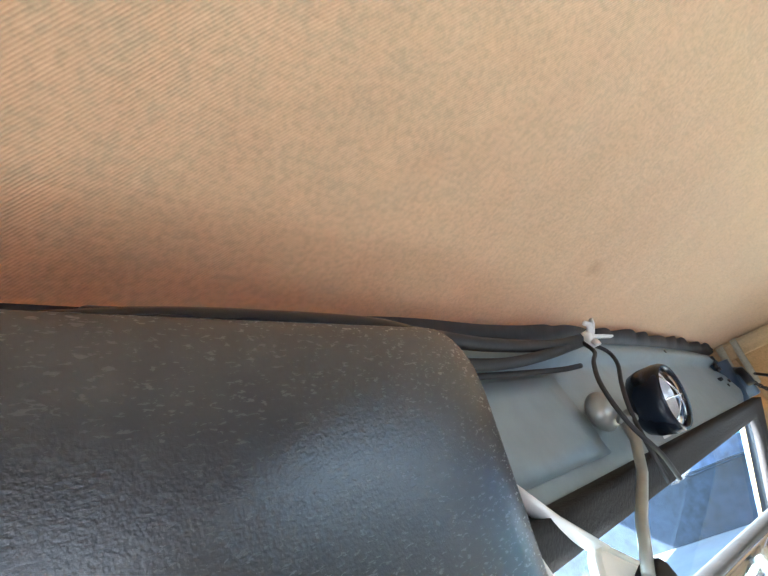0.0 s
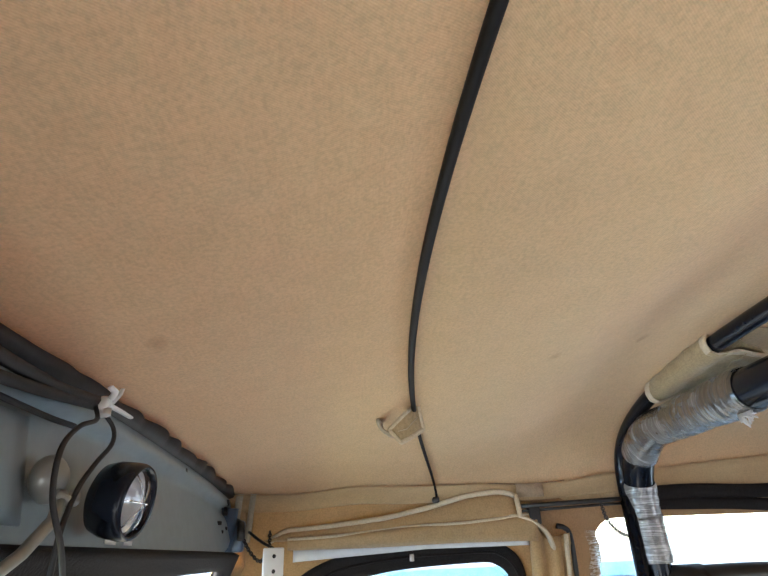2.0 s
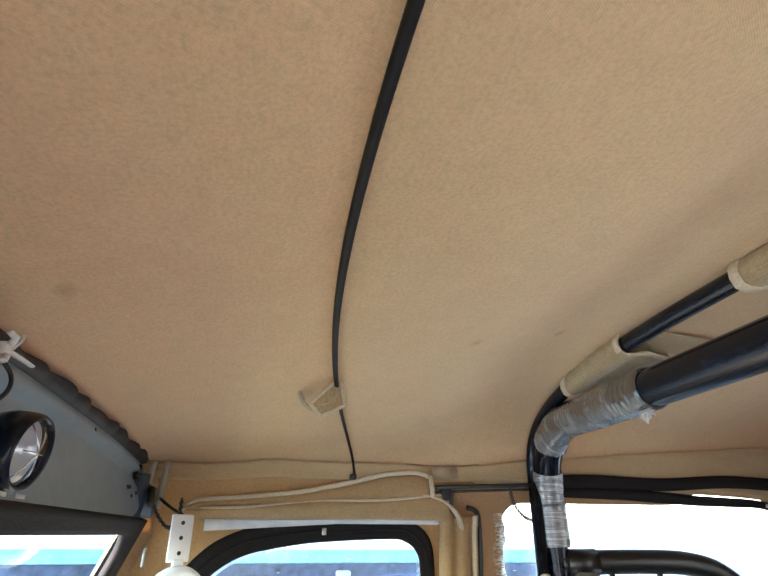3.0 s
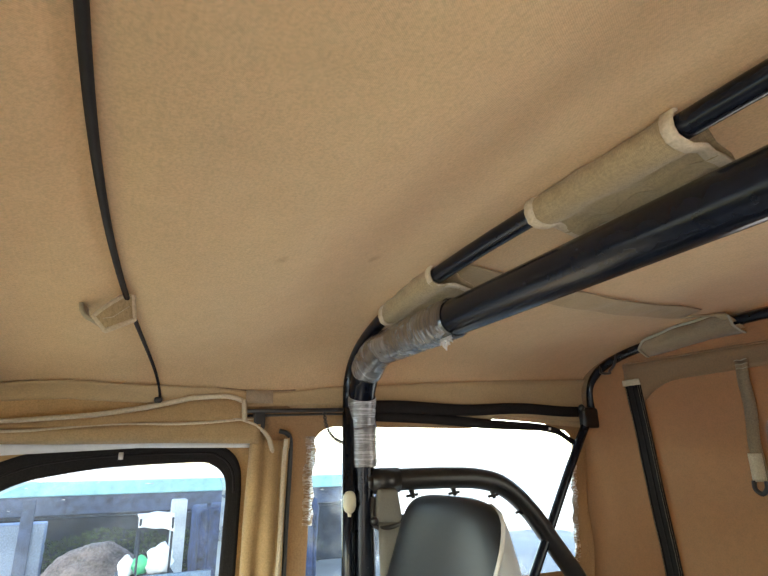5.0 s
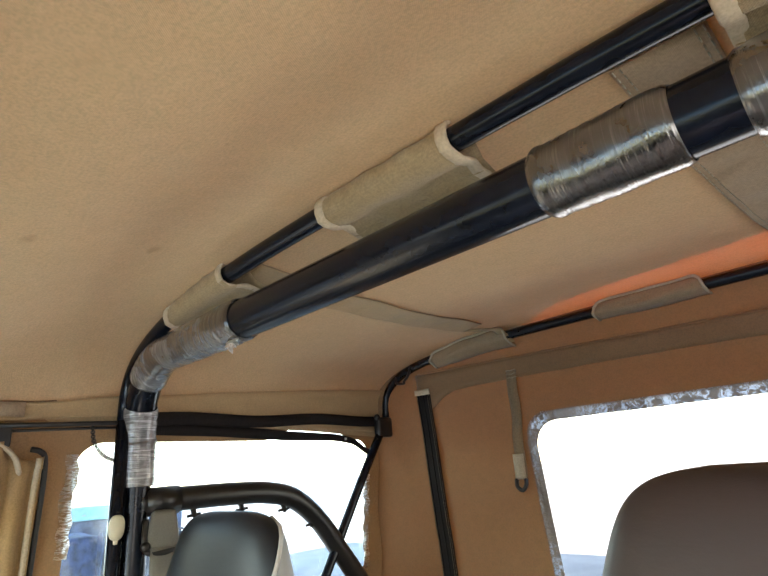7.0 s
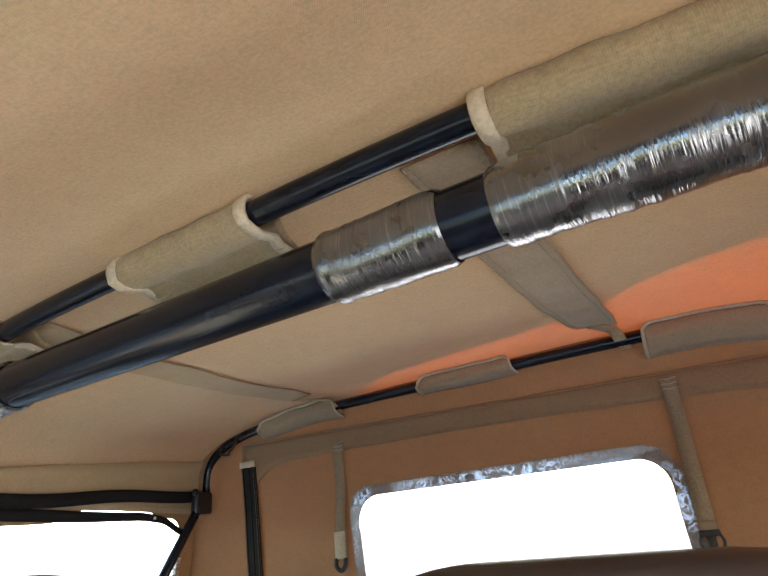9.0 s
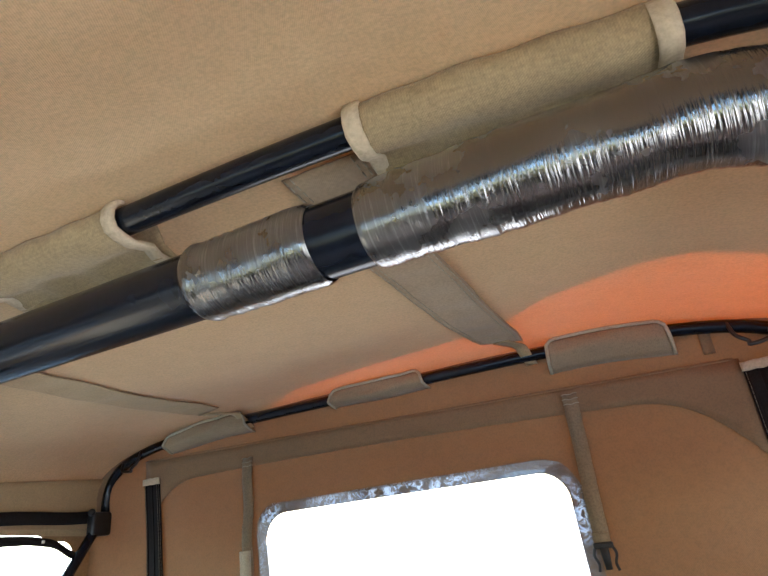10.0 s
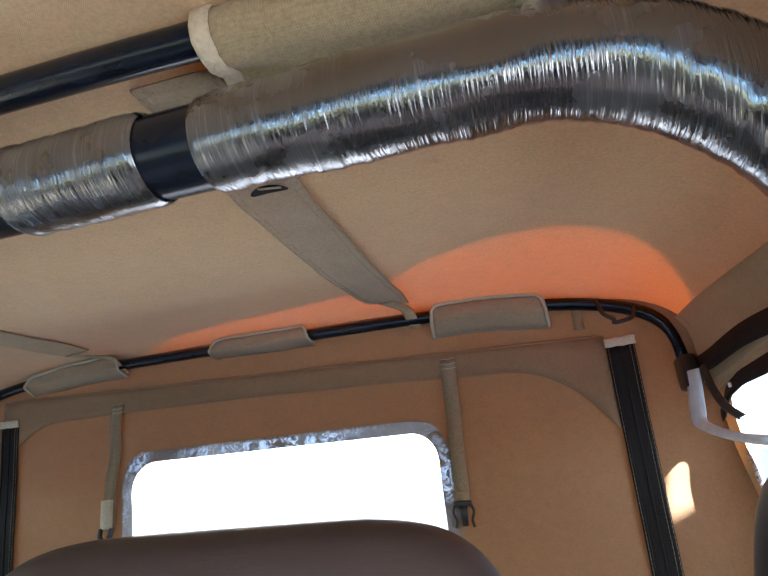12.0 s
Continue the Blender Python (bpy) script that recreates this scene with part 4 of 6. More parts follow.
        for k in range(40):
            y = -0.03 - k * 0.575 / 39
            z = line(y)
            h = 0.011 - 0.004 * max(0, (k - 18) / 21)
            rows.append([Vector((s * 0.7175, y, z + h)), Vector((s * 0.717, y, z)), Vector((s * 0.7175, y, z - h))])
        part("lower_strap", sheet(rows, 0.002), M_ZIP, t, "sagging black strap")
        for y in (-0.525,):
            part("rivet", box((0.003, 0.006, 0.006), (s * 0.711, y, line(y)), 0.001), M_WHITE, t)
        bm = bmesh.new()
        tube(bm, [(s * 0.700, 0.205, 1.628), (s * 0.702, 0.05, 1.634), (s * 0.704, 0.0, 1.636)], 0.004, 8)
        part("side_rod", bm, M_DARKTUBE, t, "thin black rod")
        bm = bmesh.new()
        tube(bm, [(s * 0.706, 0.205, 1.620), (s * 0.708, 0.05, 1.627), (s * 0.709, 0.0, 1.628)], 0.0025, 8)
        part("side_rod", bm, M_DARKTUBE, t)
        part("rod_clip", box((0.02, 0.022, 0.032), (s * 0.708, 0.182, 1.612), 0.004), M_DARKTUBE, t, "black clip")


def make_rollbar():
    r = thing("roll_bar", (0, -0.012, 1.0), "black steel roll bar partly wrapped in clear film", "roll bar")
    XR, XL, Y, Z, B = 0.712, -0.638, -0.012, 1.738, 0.150
    path = [Vector((XL, Y - 0.02, 0.56)), Vector((XL, Y - 0.02, 1.30)), Vector((XL, Y - 0.015, 1.50))]
    bend = lambda s, X: [Vector((X - s * B + s * B * math.cos(radians(a)), Y - (0.018 * (1 - math.sin(radians(a)))), Z - B + B * math.sin(radians(a)))) for a in range(0, 91, 9)]
    path += bend(-1, XL)
    path += [Vector((x, Y, Z)) for x in np.linspace(XL + B + 0.02, XR - B - 0.02, 60)]
    path += bend(1, XR)[::-1]
    path += [Vector((XR, Y - 0.020, 1.50)), Vector((XR, Y - 0.022, 1.30)), Vector((XR, Y - 0.024, 0.56))]
    rad = [0.023 if p.z < 1.52 else 0.0275 for p in path]
    bm = bmesh.new()
    tube(bm, path, rad, 28)
    part("main_hoop", bm, M_BLACK, r, "glossy black main hoop")

    dense = catmull(path, 10)

    def wrap(keep, label, mat, over=0.0032, seed=0.0, lump=0.0012, layers=0.0008):
        pts = [p for p in dense if keep(p)]
        q = [pts[0]]
        for p in pts[1:]:
            if (p - q[-1]).length > 0.0025:
                q.append(p)
        base = 0.0275 + over
        rr, run = [], 0.0
        for i, p in enumerate(q):
            run += (p - q[i - 1]).length if i else 0.0
            turn = (run + 0.006 * noise.noise(Vector((run * 30, seed, 1)))) / (0.019 + 0.006 * math.sin(seed + run * 17))
            rr.append(base + 0.0008 * noise.noise(Vector((i * 0.35, seed, 0))) + layers * (turn % 1.0))
        rr[0] = rr[-1] = base - 0.002
        bm = bmesh.new()
        tube(bm, q, rr, 40, lump=lump, seed=seed, caps=False)
        return part("film_wrap", bm, mat, r, label)
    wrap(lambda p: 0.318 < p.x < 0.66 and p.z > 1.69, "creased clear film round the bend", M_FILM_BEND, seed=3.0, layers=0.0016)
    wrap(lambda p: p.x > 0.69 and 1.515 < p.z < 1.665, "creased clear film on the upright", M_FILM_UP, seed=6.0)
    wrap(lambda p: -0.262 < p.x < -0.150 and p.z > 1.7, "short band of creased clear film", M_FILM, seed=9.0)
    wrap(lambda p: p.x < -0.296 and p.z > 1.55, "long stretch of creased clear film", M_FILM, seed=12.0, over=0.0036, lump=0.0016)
    # torn ends of the film
    random.seed(1)
    bm = bmesh.new()
    for k in range(9):
        p0 = Vector((0.322 + 0.003 * k, Y + 0.010, 1.709))
        tube(bm, catmull([p0, p0 + Vector((-0.008, 0.006, -0.006)), p0 + Vector((random.uniform(-0.030, -0.012), random.uniform(0.004, 0.018), random.uniform(-0.022, -0.006)))], 4), [0.0022] * 8 + [0.0006], 5, flat=0.4)
    part("torn_film", bm, M_TORN, r, "torn curl of film")
    for s, X in ((1, XR), (-1, -0.690)):
        bm = bmesh.new()
        pts = [(X - s * 0.004, -0.035, 1.497), (X - s * 0.008, -0.10, 1.500), (X - s * 0.010, -0.22, 1.501), (X - s * 0.010, -0.30, 1.497), (X - s * 0.010, -0.365, 1.480), (X - s * 0.008, -0.43, 1.432), (X - s * 0.005, -0.50, 1.350), (X, -0.58, 1.252), (X, -0.68, 1.10)]
        tube(bm, catmull(pts, 8), 0.0215, 22)
        hoop = part("side_hoop", bm, M_DARKTUBE, r, "satin black side hoop")
        bm = bmesh.new()
        tube(bm, [(X - s * 0.005, -0.045, 1.498), (X - s * 0.008, -0.105, 1.500)], 0.0245, 22)
        part("joint_sleeve", bm, M_DARKTUBE, r, "welded joint sleeve")
        for k, (y, z) in enumerate(((-0.135, 1.474), (-0.235, 1.475), (-0.335, 1.466), (-0.405, 1.430))):
            bm = bmesh.new()
            tube(bm, [(X - s * 0.010, y, z + 0.006), (X - s * 0.012, y - 0.004, z - 0.010)], [0.006, 0.004], 8)
            tube(bm, [(X - s * 0.012, y + 0.012, z - 0.006), (X - s * 0.012, y - 0.014, z - 0.003)], 0.0028, 6)
            part("tie_knot", bm, M_RUBBER, hoop, "knotted black tie")
    bm = bmesh.new()
    bmesh.ops.create_uvsphere(bm, u_segments=20, v_segments=14, radius=1.0)
    for v in bm.verts:
        v.co = Vector([math.copysign(abs(c) ** 0.78, c) * h for c, h in zip(v.co, (0.0095, 0.0125, 0.0200))]) + Vector((XR - 0.020, 0.004, 1.463))
    tube(bm, [(XR - 0.020, 0.004, 1.446), (XR - 0.020, 0.004, 1.437)], [0.0045, 0.0035], 8)
    part("knob", bm, M_CREAM, r, "cream plastic knob")
    # seat belt
    b = thing("seat_belt", (0.685, -0.070, 1.0), "grey seat belt with dark guide on the roll bar", "seat belt")
    bm = box((0.020, 0.062, 0.066), (0.684, -0.072, 1.452), 0.010, 4)
    bmesh.ops.scale(bm, vec=(1, 0.72, 1), space=Matrix.Translation((0, 0.072, 0)), verts=[v for v in bm.verts if v.co.z > 1.465])
    part("guide_cover", bm, M_BELT, b, "grey-brown moulded cover")
    bm = bmesh.new()
    tube(bm, catmull([(0.690, -0.044, 1.470), (0.682, -0.040, 1.44), (0.678, -0.044, 1.420), (0.674, -0.072, 1.416), (0.678, -0.100, 1.424), (0.682, -0.102, 1.436)], 5), 0.0055, 8)
    part("guide_loop", bm, M_DARKTUBE, b, "black metal guide loop")
    rows = [[Vector((0.674 - 0.05 * (1.43 - z), -0.073 + w * 0.0255, z)) for w in (-1, -0.4, 0.4, 1)] for z in np.linspace(1.425, 0.60, 20)]
    part("webbing", sheet(rows, 0.002), M_BELT, b, "grey webbing")
    for (y, z) in ((-0.040, 1.428), (-0.104, 1.425)):
        bm = bmesh.new()
        bmesh.ops.create_uvsphere(bm, u_segments=12, v_segments=8, radius=0.0085, matrix=Matrix.Translation((0.676, y, z)))
        part("bolt", bm, M_DARKTUBE, b)


# ---- cloth fittings under the roof ----
def make_sleeves():
    for i, (x0, x1) in enumerate(((0.340, 0.522), (-0.080, 0.116), (-0.508, -0.300))):
        rows, back = [], []
        n = 26
        for k in range(n + 1):
            x = x0 + (x1 - x0) * k / n
            e = min(k, n - k) / n
            zt = 1.64 + 0.175 * (1 - (abs(x) / 0.703) ** 3.1) ** (1 / 3.1) - 1.815
            sag = 0.003 * math.sin(k * 0.8 + i) + 0.004 * math.sin(math.pi * k / n)
            pinch = 0.5 + 0.5 * math.sin(x * 21 + i * 2.1)
            sec = [(0.0080, 1.8310), (0.0140, 1.8270), (0.0172, 1.8200), (0.0172, 1.8110), (0.0130, 1.8030), (0.0040, 1.7985), (-0.0070, 1.7980), (-0.0165, 1.8010), (-0.0235 - 0.004 * pinch, 1.8045), (-0.036, 1.8025 - sag), (-0.050, 1.7985 - sag), (-0.062 - 0.004 * pinch, 1.7950 - sag)]
            rows.append([Vector((x, y + 0.0010 * math.sin(k * 0.9 + j * 0.6), z + zt + (0.0010 * math.sin(k * 0.7 + j * 1.3) if j > 3 else 0) + (0.0030 if j > 5 else 0.0022) * noise.noise(Vector((x * 15 - j * 0.5, j * 0.35, i * 3.0))))) for j, (y, z) in enumerate(sec)])
            back.append([rows[-1][-1] + Vector((0, -0.001, 0.0)), rows[-1][-1] + Vector((0, 0.004, 0.010)), rows[-1][-1] + Vector((0, 0.024, 0.017)), Vector((x, -0.030, roof_z(x, -0.03) - 0.004))])
        sl = part("bow_sleeve", sheet(rows, 0.0022), M_LINING, ceiling_ob, "grey-tan canvas sleeve round the black bow")
        part("inner_fold", sheet(back, 0.0015), M_LINING, sl)
        bm = bmesh.new()
        for row, s in ((rows[0], -1), (rows[-1], 1)):
            tape = []
            for j, p in enumerate(row):
                away = Vector((0, p.y - 0.002, p.z - 1.815 - zt)).normalized() if j < 7 else Vector((0, 0.2, -1)).normalized()
                tape.append([p + away * lift + Vector((s * dx, 0, 0)) for dx, lift in ((-0.0125, 0.0006), (-0.0115, 0.0026), (0.0, 0.0028), (0.0014, 0.0008), (0.0, -0.0018))])
            grid(bm, tape)
        tube(bm, catmull([r[-1] for r in rows[::2]], 3), 0.003, 8)
        part("binding", bm, M_BIND, sl, "cream binding tape")
        bm = bmesh.new()
        tube(bm, [r[9].lerp(r[10], 0.1 + 0.25 * k / n) + Vector((0, 0, -0.0022)) for k, r in enumerate(rows)], 0.0007, 5)
        part("stitching", bm, M_LINING, sl)
    # straps sewn along the rear half of the roof, from the bow to the rear bow
    for s, x0, x1, w, mat, lift in ((-1, -0.252, -0.268, 0.037, M_STRAP, 0.0050), (1, 0.344, 0.350, 0.034, M_STRIP, 0.0030)):
        at = lambda f, x0=x0, x1=x1: x0 + (x1 - x0) * max(0.0, f - 0.3) / 0.7
        rows = []
        for k in range(56):
            y = -0.032 - k * 0.565 / 55
            x, wk = at(k / 55), w * (1 - 0.14 * max(0.0, (k / 55 - 0.90) / 0.10))
            rows.append([Vector((x + wk * q, y - 0.010 * q * s * (k / 55), roof_z(x + wk * q, y) + slack(x + wk * q, y) - lift - 0.0007 * math.sin(k * 0.5 + q) - 0.0012 * math.sin(k * 1.1) * (abs(q) < 0.5))) for q in (-1, -0.93, -0.4, 0.0, 0.4, 0.93, 1)])
        st = part("roof_strap", sheet(rows, 0.002), mat, ceiling_ob, "wide grey-tan canvas strap sewn to the roof" if s < 0 else "tan canvas reinforcing strip sewn along the roof")
        if s > 0:
            bm = bmesh.new()
            tube(bm, [r[0] + Vector((-0.001, 0, -0.0006)) for r in rows], 0.0011, 6)
            part("seam", bm, M_SEAM, st, "thin dark seam along the strip")
        for q in ((1, 5) if s < 0 else ()):
            for off in (0.0, 0.006):
                bm = bmesh.new()
                for k in range(0, 54, 1):
                    a, b = rows[k][q] + Vector((off * (1 if q < 3 else -1), 0, -0.0030)), rows[k + 1][q] + Vector((off * (1 if q < 3 else -1), 0, -0.0030))
                    tube(bm, [a, a.lerp(b, 0.62)], 0.0007, 4)
                part("stitching", bm, M_BIND2, st)
        if s < 0:
            # worn slot across the strap with a pale folded end in it
            sx, sy = -0.256, -0.176
            bm = fill_panel([(sx + 0.020 * math.cos(a), sy + 0.0065 * math.sin(a) - 0.25 * 0.020 * math.cos(a) ** 2) for a in np.linspace(0, 2 * math.pi, 25)[:-1]], lambda u, v: Vector((u, v, roof_z(u, v) + slack(u, v) - 0.0088)), 3)
            part("slot", bm, M_ZIP, st, "dark worn slot in the strap")
            part("slot_end", sheet([[Vector((sx - 0.004 + 0.010 * q, sy + 0.003 + 0.004 * p + 0.002 * q, roof_z(sx, sy) - 0.0105 - 0.002 * p)) for q in (-1, 0, 1)] for p in (-1, 0, 1)], 0.0015), M_TAPE_END, st, "pale folded strap end")
        rows = []
        for k in range(16):
            f = k / 15
            y = -0.578 - f * 0.088
            z = roof_z(x1, y) - 0.010 if f < 0.7 else roof_z(x1, y) - 0.010 - 0.024 * ((f - 0.7) / 0.3)
            rows.append([Vector((x1 + (-0.030 if s < 0 else -0.050) * f + w2 * (0.0125 - 0.003 * f), y, z)) for w2 in (-1, 0, 1)])
        part("strap_tail", sheet(rows, 0.002), M_LINING, st, "narrow strap tail tied to the rear bow")
    # stitched seam above the door, along the top of the flap
    for s in (-1, 1):
        bm = bmesh.new()
        tube(bm, [Vector((s * (HALF - 0.010), y, edge_z(y) + flap(y) + 0.002)) for y in np.linspace(0.73, 0.11, 40)], 0.0011, 6)
        part("seam", bm, M_SEAM, ceiling_ob)
    # loop that holds the batten: two crossing flaps with bound edges
    def flap_between(top_a, top_b, low_a, low_b, bulge):
        rows = []
        for k in range(11):
            f = k / 10
            a, b = Vector(top_a).lerp(Vector(low_a), f), Vector(top_b).lerp(Vector(low_b), f)
            rows.append([a.lerp(b, q / 8) + Vector((-bulge * math.sin(math.pi * q / 8), 0, -0.3 * abs(bulge) * math.sin(math.pi * q / 8) * f)) for q in range(9)])
        return rows
    turn = [radians(d) for d in np.linspace(80, 262, 19)]
    rows = [[Vector((x, 0.450 - (0.030 - 0.25 * (x - 0.404)) * math.cos(d), 1.7285 + 0.0255 * math.sin(d) + 0.0012 * math.sin(3 * d))) for x in (0.404, 0.411, 0.420, 0.430)] for d in turn]
    pk = part("batten_loop", sheet(rows, 0.0018), M_STRAP, ceiling_ob, "sagging grey canvas loop holding the batten")
    bm = bmesh.new()
    tube(bm, [r[0] for r in rows], 0.0026, 8)
    part("binding", bm, M_BIND2, pk, "cream binding tape")
    rows = flap_between((0.402, 0.464, 1.711), (0.398, 0.424, 1.7480), (0.398, 0.449, 1.6935), (0.398, 0.4185, 1.7105), 0.006)
    fl = part("loop_flap", sheet(rows, 0.0018), M_LINING, pk, "tan flap with a cream bound edge")
    bm = bmesh.new()
    tube(bm, catmull(rows[0] + [r[-1] for r in rows[1:]] + rows[-1][-2::-1] + [r[0] for r in rows[-2:0:-1]], 2), 0.0034, 8, closed=True)
    part("binding", bm, M_BIND, fl, "cream binding tape")
    bm = bmesh.new()
    tube(bm, [rows[5][7] + Vector((-0.004, 0, 0)), rows[6][3] + Vector((-0.006, 0, 0)), rows[4][1] + Vector((-0.004, 0, 0))], 0.0006, 5)
    tube(bm, catmull([rows[0][-1] + Vector((-0.002, 0, 0)), rows[0][-1] + Vector((-0.001, -0.010, 0.001)), rows[0][-1] + Vector((0.0, -0.020, -0.001))], 4), 0.0005, 5)
    part("loose_thread", bm, M_BIND, fl)
    # stitched corner patch at the head of the door
    rows = [[Vector((0.716, y, z)) for y in (0.206, 0.18, 0.155)] for z in (1.669, 1.656, 1.645)]
    part("corner_patch", sheet(rows, 0.002), M_STRAP, ceiling_ob, "small brown stitched patch")


make_bows()
make_rollbar()
make_sleeves()


# ---- windscreen and header ----
def make_windscreen():
    w = thing("windscreen", (0, 0.74, 1.08), "grey-green steel windscreen frame with rubber gasket", "windscreen", "structure")
    sec = [(0.752, 1.692), (0.742, 1.690), (0.735, 1.684), (0.728, 1.672), (0.7250, 1.662), (0.7345, 1.657), (0.7335, 1.648), (0.724, 1.600), (0.717, 1.569), (0.719, 1.560), (0.735, 1.556)]
    rows = []
    for x in np.linspace(-0.70, 0.70, 57):
        e = max(0.0, (abs(x) - 0.52) / 0.18)
        arch = -0.020 * (abs(x) / 0.7) ** 2
        rows.append([Vector((x, y + 0.004 * e, z + arch * (1 if z > 1.6 else 0.1) + (0.030 * e * e if z < 1.61 else 0))) for y, z in sec])
    hd = part("header_panel", sheet(rows, 0.002), M_GREY, w, "grey-green painted header panel")
    for x in (0.385, -0.385, 0.655, 0.668, 0.62):
        z = 1.661 if abs(x) < 0.5 else 1.60 + 0.05 * (abs(x) - 0.62) / 0.05
        bm = bmesh.new()
        tube(bm, [(x, 0.731, z), (x, 0.7265, z)], [0.006, 0.0045], 12)
        part("rivet", bm, M_DARKTUBE, hd)
    part("recess", sheet([[Vector((x, 0.7215 + (z - 1.585) * 0.16, z)) for x in np.linspace(-0.155, 0.012, 9)] for z in np.linspace(1.645, 1.580, 6)], 0.003), M_GREY, hd, "raised pale panel")
    for x, wide in ((0.150, 0.022), (0.190, 0.018)):
        part("marking", box((wide, 0.0008, 0.0035), (x, 0.7168, 1.5745), 0.0), M_WHITE, hd, "worn pale marking bar")
    for x, z in ((0.600, 1.612), (0.618, 1.600), (0.640, 1.628), (0.648, 1.606)):
        bm = bmesh.new()
        tube(bm, [(x, 0.729, z), (x, 0.7225, z)], [0.0036, 0.0026], 10)
        part("screw", bm, M_DARKTUBE, hd)
    # scalloped rubber seal between header and canvas
    bm = bmesh.new()
    rows = []
    for k in range(220):
        x = -0.70 + 1.40 * k / 219
        sc = (0.0048 + 0.002 * noise.noise(Vector((x * 12, 0, 0)))) * abs(math.sin(x * 46 + 1.6 * noise.noise(Vector((x * 9, 5, 0))))) ** 0.8 * min(1.0, max(0.0, x / 0.15)) + 0.001 * math.sin(x * 30)
        zt = roof_z(x, 0.74) + 0.001
        arch = -0.020 * (abs(x) / 0.7) ** 2
        rows.append([Vector((x, 0.745, zt)), Vector((x, 0.731 - sc, zt - 0.003)), Vector((x, 0.724 - sc, 1.688 + arch + sc * 0.5)), Vector((x, 0.727, 1.679 + arch)), Vector((x, 0.737, 1.676 + arch))])
    grid(bm, rows)
    part("seal", bm, M_RUBBER, w, "scalloped black rubber seal")
    # gasket and glass, leaning forward at the foot
    gy = lambda z: 0.7165 + (1.56 - z) * 0.42
    go = [(-0.66, 1.08), (0.66, 1.08), (0.66, 1.570), (-0.66, 1.570)]
    gi = rounded(-0.60, 0.60, 1.12, 1.549, (0.04,) * 4)
    place = lambda u, v: Vector((u, gy(v), v))
    part("gasket", frame_panel(go, gi, place, 4, 0.012), M_ZIP, w, "black ribbed rubber gasket")
    bm = bmesh.new()
    for z in (1.556, 1.550):
        tube(bm, [(x, gy(z) - 0.006, z) for x in np.linspace(-0.62, 0.62, 30)], 0.0022, 6)
    part("gasket_lip", bm, M_RUBBER, w)
    ob = part("glass", fill_panel(rounded(-0.61, 0.61, 1.11, 1.552, (0.05,) * 4), lambda u, v: Vector((u, gy(v) + 0.005, v))), M_GLASS, w, "windscreen glass")
    ob.visible_shadow = False
    for s in (-1, 1):
        bm = bmesh.new()
        tube(bm, [(s * 0.675, 0.728, 1.640), (s * 0.682, 0.738, 1.54), (s * 0.70, 0.925, 1.08)], 0.017, 10)
        part("pillar", bm, M_BLUEGREY, w, "blue-grey windscreen pillar")
        rows = []
        for k in range(14):
            z = 1.690 - 0.61 * k / 13
            y0 = gy(z) if z < 1.57 else 0.722
            rows.append([Vector((s * xx, y0 + dy, z)) for xx, dy in ((0.655, 0.020), (0.690, 0.030), (0.725, 0.016), (side_x(z) + 0.012, -0.02))])
        part("pillar_flap", sheet(rows, 0.002), M_DOOR, w, "tan canvas flap behind the pillar")
        for y0, wide in ((0.716, 0.006), (0.692, 0.005)):
            rows = [[Vector((s * (0.706 + 0.004 * math.sin(z * 60)), y0 + 0.10 * (1.655 - z) + wide * q, z)) for q in (-1, 0, 1)] for z in np.linspace(1.664, 1.585, 10)]
            part("flap_binding", sheet(rows, 0.003), M_BIND2, w, "frayed cream bound edge")
        h = part("hinge", box((0.022, 0.03, 0.05), (s * 0.690, 0.716, 1.595), 0.005), M_BLUEGREY, w, "blue-grey latch on the pillar")
        bm = bmesh.new()
        tube(bm, [(s * 0.700, 0.716, 1.618), (s * 0.668, 0.704, 1.612), (s * 0.652, 0.700, 1.590)], 0.0065, 8)
        part("latch_arm", bm, M_DARKTUBE, h, "black latch arm")
        part("latch_plate", box((0.018, 0.006, 0.030), (s * 0.668, 0.700, 1.512), 0.002), M_STEEL, h, "pale latch plate")


